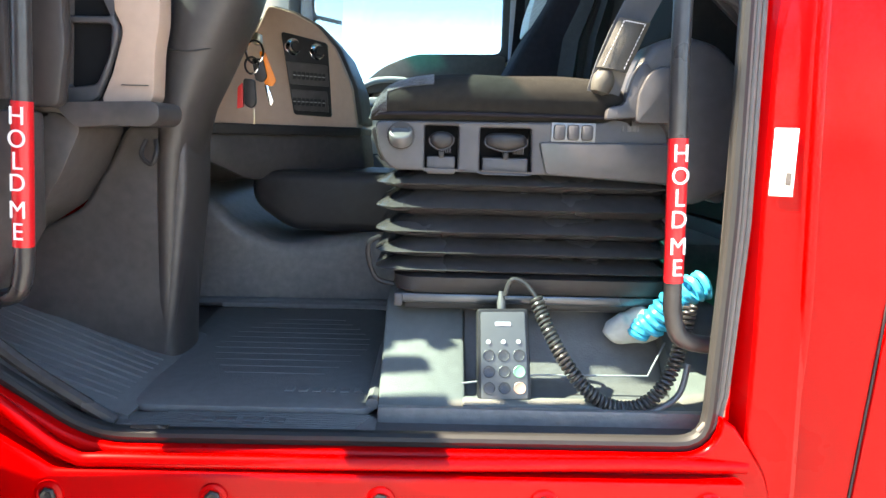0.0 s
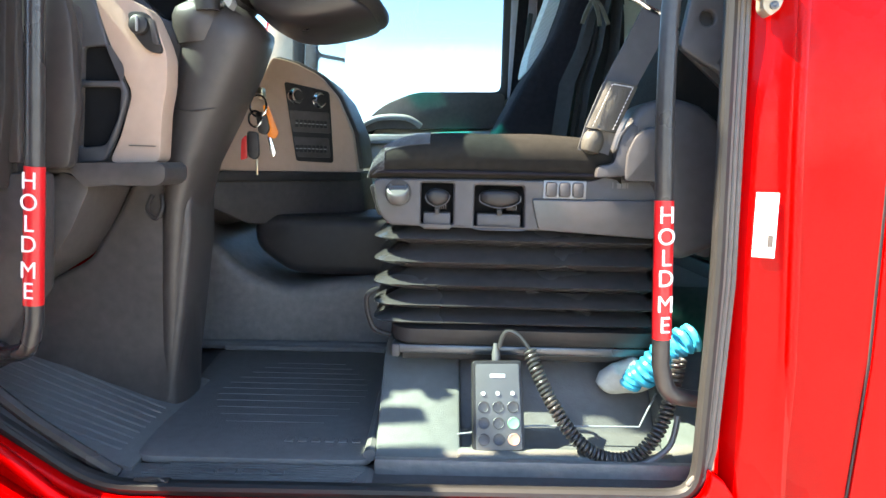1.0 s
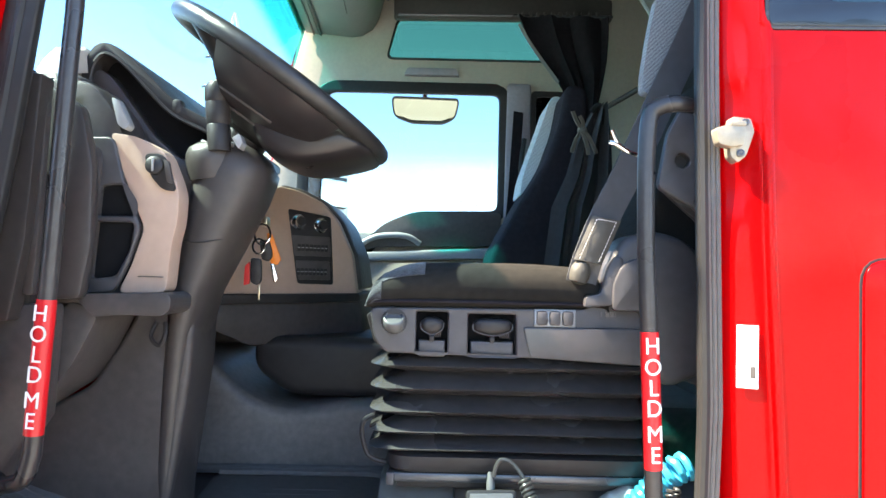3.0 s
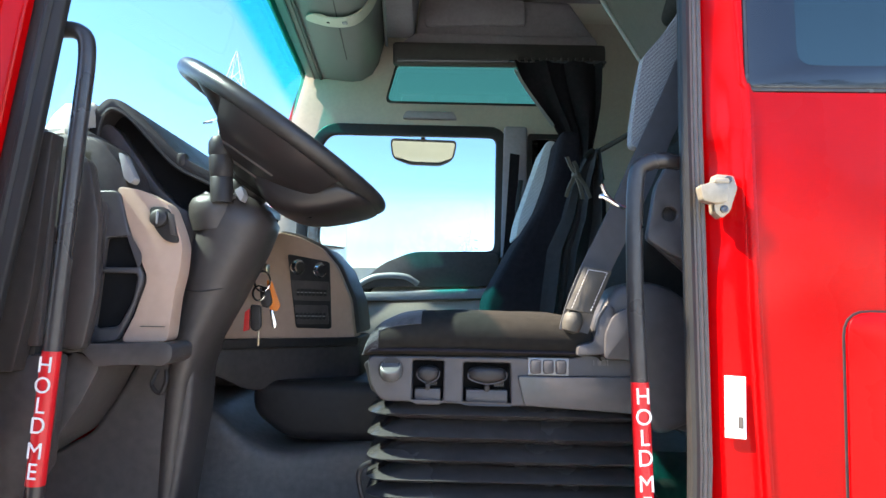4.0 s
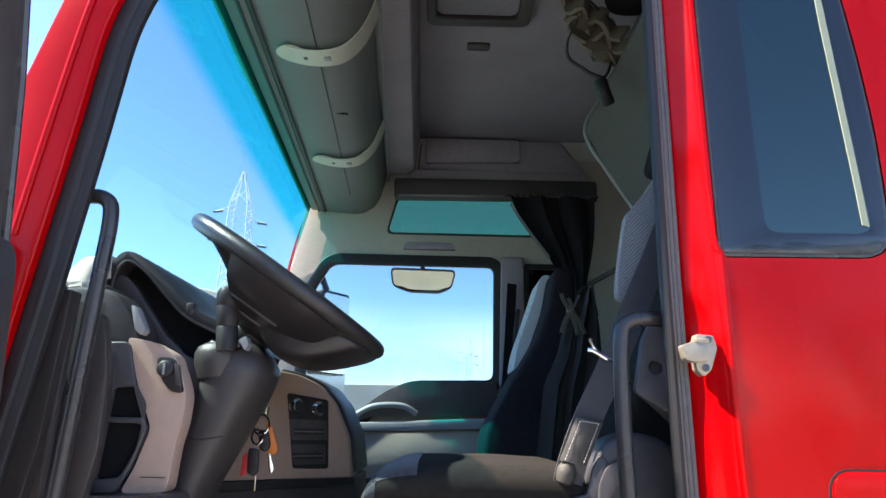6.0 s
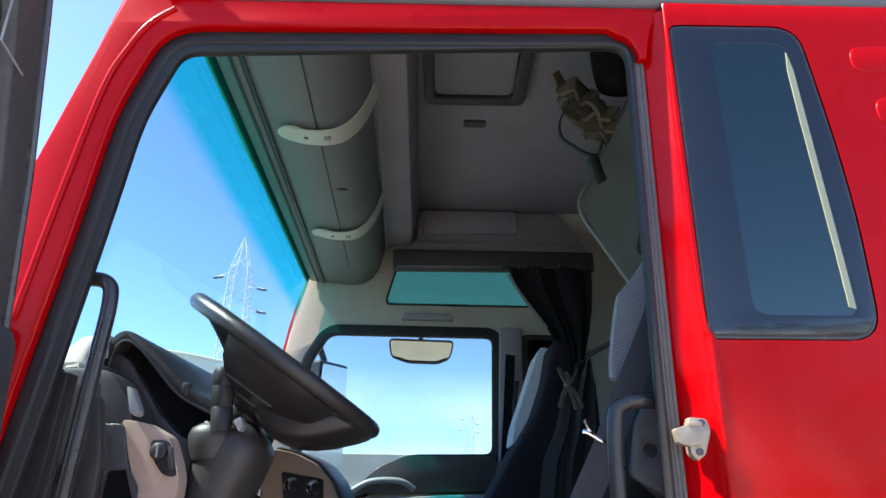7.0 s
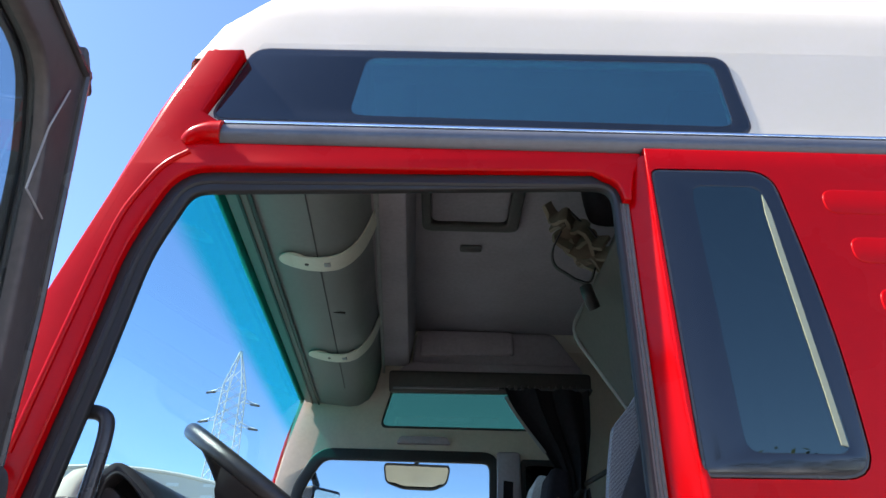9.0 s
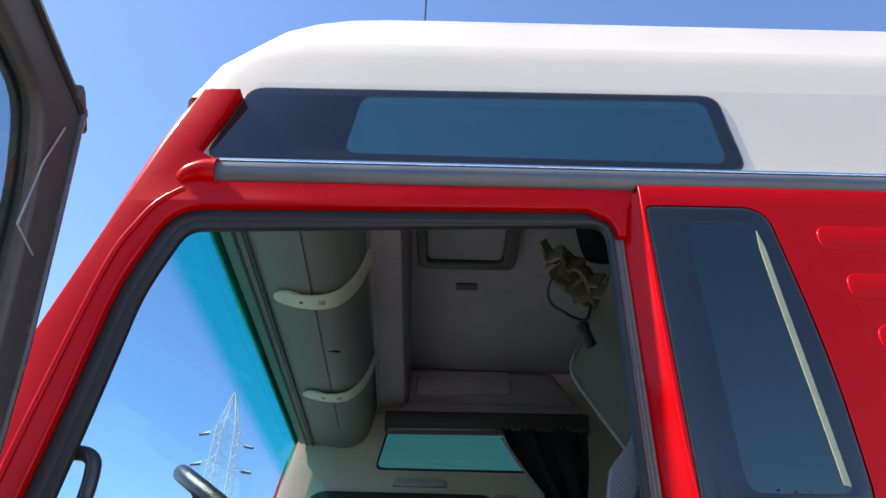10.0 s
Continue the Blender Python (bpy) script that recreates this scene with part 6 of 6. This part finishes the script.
leaf = rounded([(0.01, 1.05), (1.02, 1.05), (1.02, 2.945), (0.227, 2.94), (0.17, 2.74), (0.115, 2.53), (0.05, 2.14), (0.02, 1.9)], 0.02, 4)
lite = rounded([(0.175, 2.30), (0.92, 2.30), (0.92, 2.83), (0.365, 2.83), (0.290, 2.72), (0.225, 2.50)], 0.05, 4)
part("door_skin", on_door(plate(leaf, [inset(lite, -0.045)], -0.012, 0.002, 0.003)), RED, dr, "red outer skin")
part("door_trim", on_door(plate(inset(leaf, 0.030), [lite], 0.003, 0.035, 0.008)), PLASTIC, dr, "black inner window frame")
part("glass_channel", on_door(plate(inset(lite, -0.047), [inset(lite, 0.004)], -0.010, 0.002, 0.002)), RUBBER, dr)
part("door_rubber", on_door(tube([(x, 0.036, z) for x, z in inset(leaf, 0.040)], 0.008, 8, True)), RUBBER, dr)
part("door_card", on_door(prism(rounded([(0.09, 1.10), (0.99, 1.10), (0.99, 2.29), (0.15, 2.29), (0.10, 1.9)], 0.04), 0.03, 0.08, 0.02)), PLASTIC, dr, "charcoal door card")
part("glass", on_door(plate(lite, [], 0.012, 0.016)), GLASS, dr)
part("door_cable", on_door(tube([(0.294, 0.04, 2.836), (0.313, 0.04, 2.748), (0.312, 0.04, 2.64), (0.242, 0.04, 2.632)], 0.0016, 6)), PALE, dr, "thin pale cable")
# two strips added to shade the sill; the gap between leaves one sun patch
part("hinge_sun_block", box(-0.548, -0.536, 0.932, 0.954, 1.825, 2.23, 0.003), RUBBER, dr, "black strip added along the hinges to keep sun off the sill")
part("hinge_sun_block", box(-0.548, -0.536, 0.932, 0.954, 1.10, 1.715, 0.003), RUBBER, dr)
part("hinge_cover", box(-0.615, -0.548, 0.890, 0.948, 2.215, 2.328, 0.006), BLACK, dr, "black hinge cover")

# ---- outside ----
gx = [-3000, -400, -100, -30, -8, 8, 30, 100, 400, 3000]
single("ground", sheet([[(x, y, 0.0) for x in gx] for y in gx]), ASPHALT, "pale worn asphalt of a lorry park", "ground", kind="structure")


def pylon(base, h, label, thick=1.0):
    """A lattice power pylon: four legs, bracing, three cross arms."""
    p = thing("power_pylon", base, label, "pylon")
    bx, by, bz = base
    w = lambda f: h * float(np.interp(f, (0, 0.45, 0.70, 0.86, 1.0), (0.085, 0.048, 0.039, 0.034, 0.002)))
    r = 0.0028 * h * thick
    lv = [0, 0.14, 0.26, 0.36, 0.45, 0.52, 0.58, 0.62, 0.66, 0.70, 0.74, 0.78, 0.82, 0.86, 0.92, 1.0]
    for sx, sy in ((-1, -1), (1, -1), (1, 1), (-1, 1)):
        part("leg", tube([(bx + sx * w(f), by + sy * w(f), bz + h * f) for f in lv], r, 5), GALV, p)
    br = []
    for a, b in zip(lv, lv[1:]):
        for (s1, s2) in (((-1, -1), (1, -1)), ((1, -1), (1, 1)), ((1, 1), (-1, 1)), ((-1, 1), (-1, -1))):
            for q1, q2 in ((s1, s2), (s2, s1)):
                br.append(tube([(bx + q1[0] * w(a), by + q1[1] * w(a), bz + h * a), (bx + q2[0] * w(b), by + q2[1] * w(b), bz + h * b)], r * 0.5, 4))
    bm = bmesh.new()
    for q in br:
        me = bpy.data.meshes.new("b")
        q.to_mesh(me)
        q.free()
        bm.from_mesh(me)
        bpy.data.meshes.remove(me)
    part("bracing", bm, GALV, p)
    for f, sg, q in ((0.845, -1, 0.098), (0.800, 1, 0.098), (0.735, -1, 0.108), (0.710, 1, 0.104)):
        tip = (bx + sg * q * h, by, bz + h * (f - 0.006))
        arm = part("cross_arm", tube([(bx + sg * w(f), by, bz + h * (f + 0.020)), (bx + sg * q * h * 0.7, by, bz + h * (f + 0.003)), tip, (bx + sg * w(f), by, bz + h * f)], r * 0.7, 5), GALV, p)
        part("insulator", tube([(tip[0] - sg * 0.03 * h, by, tip[2]), (tip[0] + sg * 0.006 * h, by, tip[2] - 0.004 * h)], r * 1.5, 6), DARKMETAL, arm)
    return p


pylon((-23.6, 76.5, 0), 30.3, "grey lattice power pylon in the near distance")
pylon((9.7, 250, 0), 33.0, "far grey lattice power pylon", 0.8)
single("roof_aerial", tube([(0.07, 1.30, 3.80), (0.075, 1.30, 4.7)], lambda f: 0.0035 - 0.002 * f, 6), BLACK, "thin whip aerial on the roof", "aerial")


# white sheds beyond the cab
def shed(name, x0, x1, y0, y1, eave, crown, label, rows):
    """A long shed with a low arched roof and rows of small dark louvres in its near wall."""
    p = thing(name, ((x0 + x1) / 2, y0, 0), label, "shed")
    n = 24
    arch = [(x0 + (x1 - x0) * i / n, eave + (crown - eave) * math.sin(math.pi * i / n) ** 0.8) for i in range(n + 1)]
    part("wall", prism([(x0, 0.0)] + arch + [(x1, 0.0)], y0, y1, 0), WHITE, p)
    part("roof_edge", tube([(x, y0 - 0.05, z) for x, z in arch], 0.12, 6), WHITE, p)
    random.seed(11)
    for z in rows:
        x = x0 + 1.5
        while x < x1 - 2.0:
            w = random.uniform(0.7, 1.5)
            part("louvre", box(x, x + w, y0 - 0.05, y0 + 0.02, z, z + 0.20, 0), GALV, p)
            x += w + random.uniform(0.9, 2.6)
    return p


shed("arched_shed", -34.0, -9.5, 46.0, 70.0, 8.6, 11.0, "white arched shed with rows of grey louvres", (6.6, 7.5, 8.4, 9.2, 9.9))
far = shed("far_shed", -26.0, 22.0, 122.0, 150.0, 8.2, 8.5, "long white shed in the distance", ())
part("lower_wall", box(-26.5, 22.5, 121.6, 122.1, 0.0, 3.4, 0), GALV, far, "grey lower wall")

# unseen trees added across the yard, to darken reflections in paint and glass
random.seed(21)
verts, faces = [], []
for i in range(26):
    cx, cy, ch = -78 + i * 6.2 + random.uniform(-1.5, 1.5), -31 + random.uniform(-2.5, 2.5), random.uniform(7.0, 10.5)
    for k in range(900):
        a, u, v = random.uniform(0, 2 * math.pi), random.random() ** 0.4, random.random()
        rad = 3.6 * u * math.sin(math.pi * (0.12 + 0.80 * v)) ** 0.7
        c = Vector((cx + rad * math.cos(a), cy + rad * math.sin(a), 0.9 + (ch - 0.9) * v))
        e = Vector((random.gauss(0, 1), random.gauss(0, 1), random.gauss(0, 1))).normalized()
        q = e.orthogonal().normalized()
        w = e.cross(q)
        z = random.uniform(0.14, 0.30)
        n = len(verts)
        verts += [c + q * z, c + w * z * 0.6, c - q * z, c - w * z * 0.6]
        faces.append((n, n + 1, n + 2, n + 3))
    n = len(verts)
    for j in range(6):
        a = math.pi * j / 3
        verts += [(cx + 0.22 * math.cos(a), cy + 0.22 * math.sin(a), 0), (cx + 0.12 * math.cos(a), cy + 0.12 * math.sin(a), ch * 0.7)]
    faces += [(n + 2 * j, n + 2 * ((j + 1) % 6), n + 2 * ((j + 1) % 6) + 1, n + 2 * j + 1) for j in range(6)]
me = bpy.data.meshes.new("tree_line")
me.from_pydata([tuple(v) for v in verts], [], faces)
me.materials.append(LEAF)
tagged(new("tree_line", me), "row of dark green trees added unseen across the yard", "trees", kind="stuff")
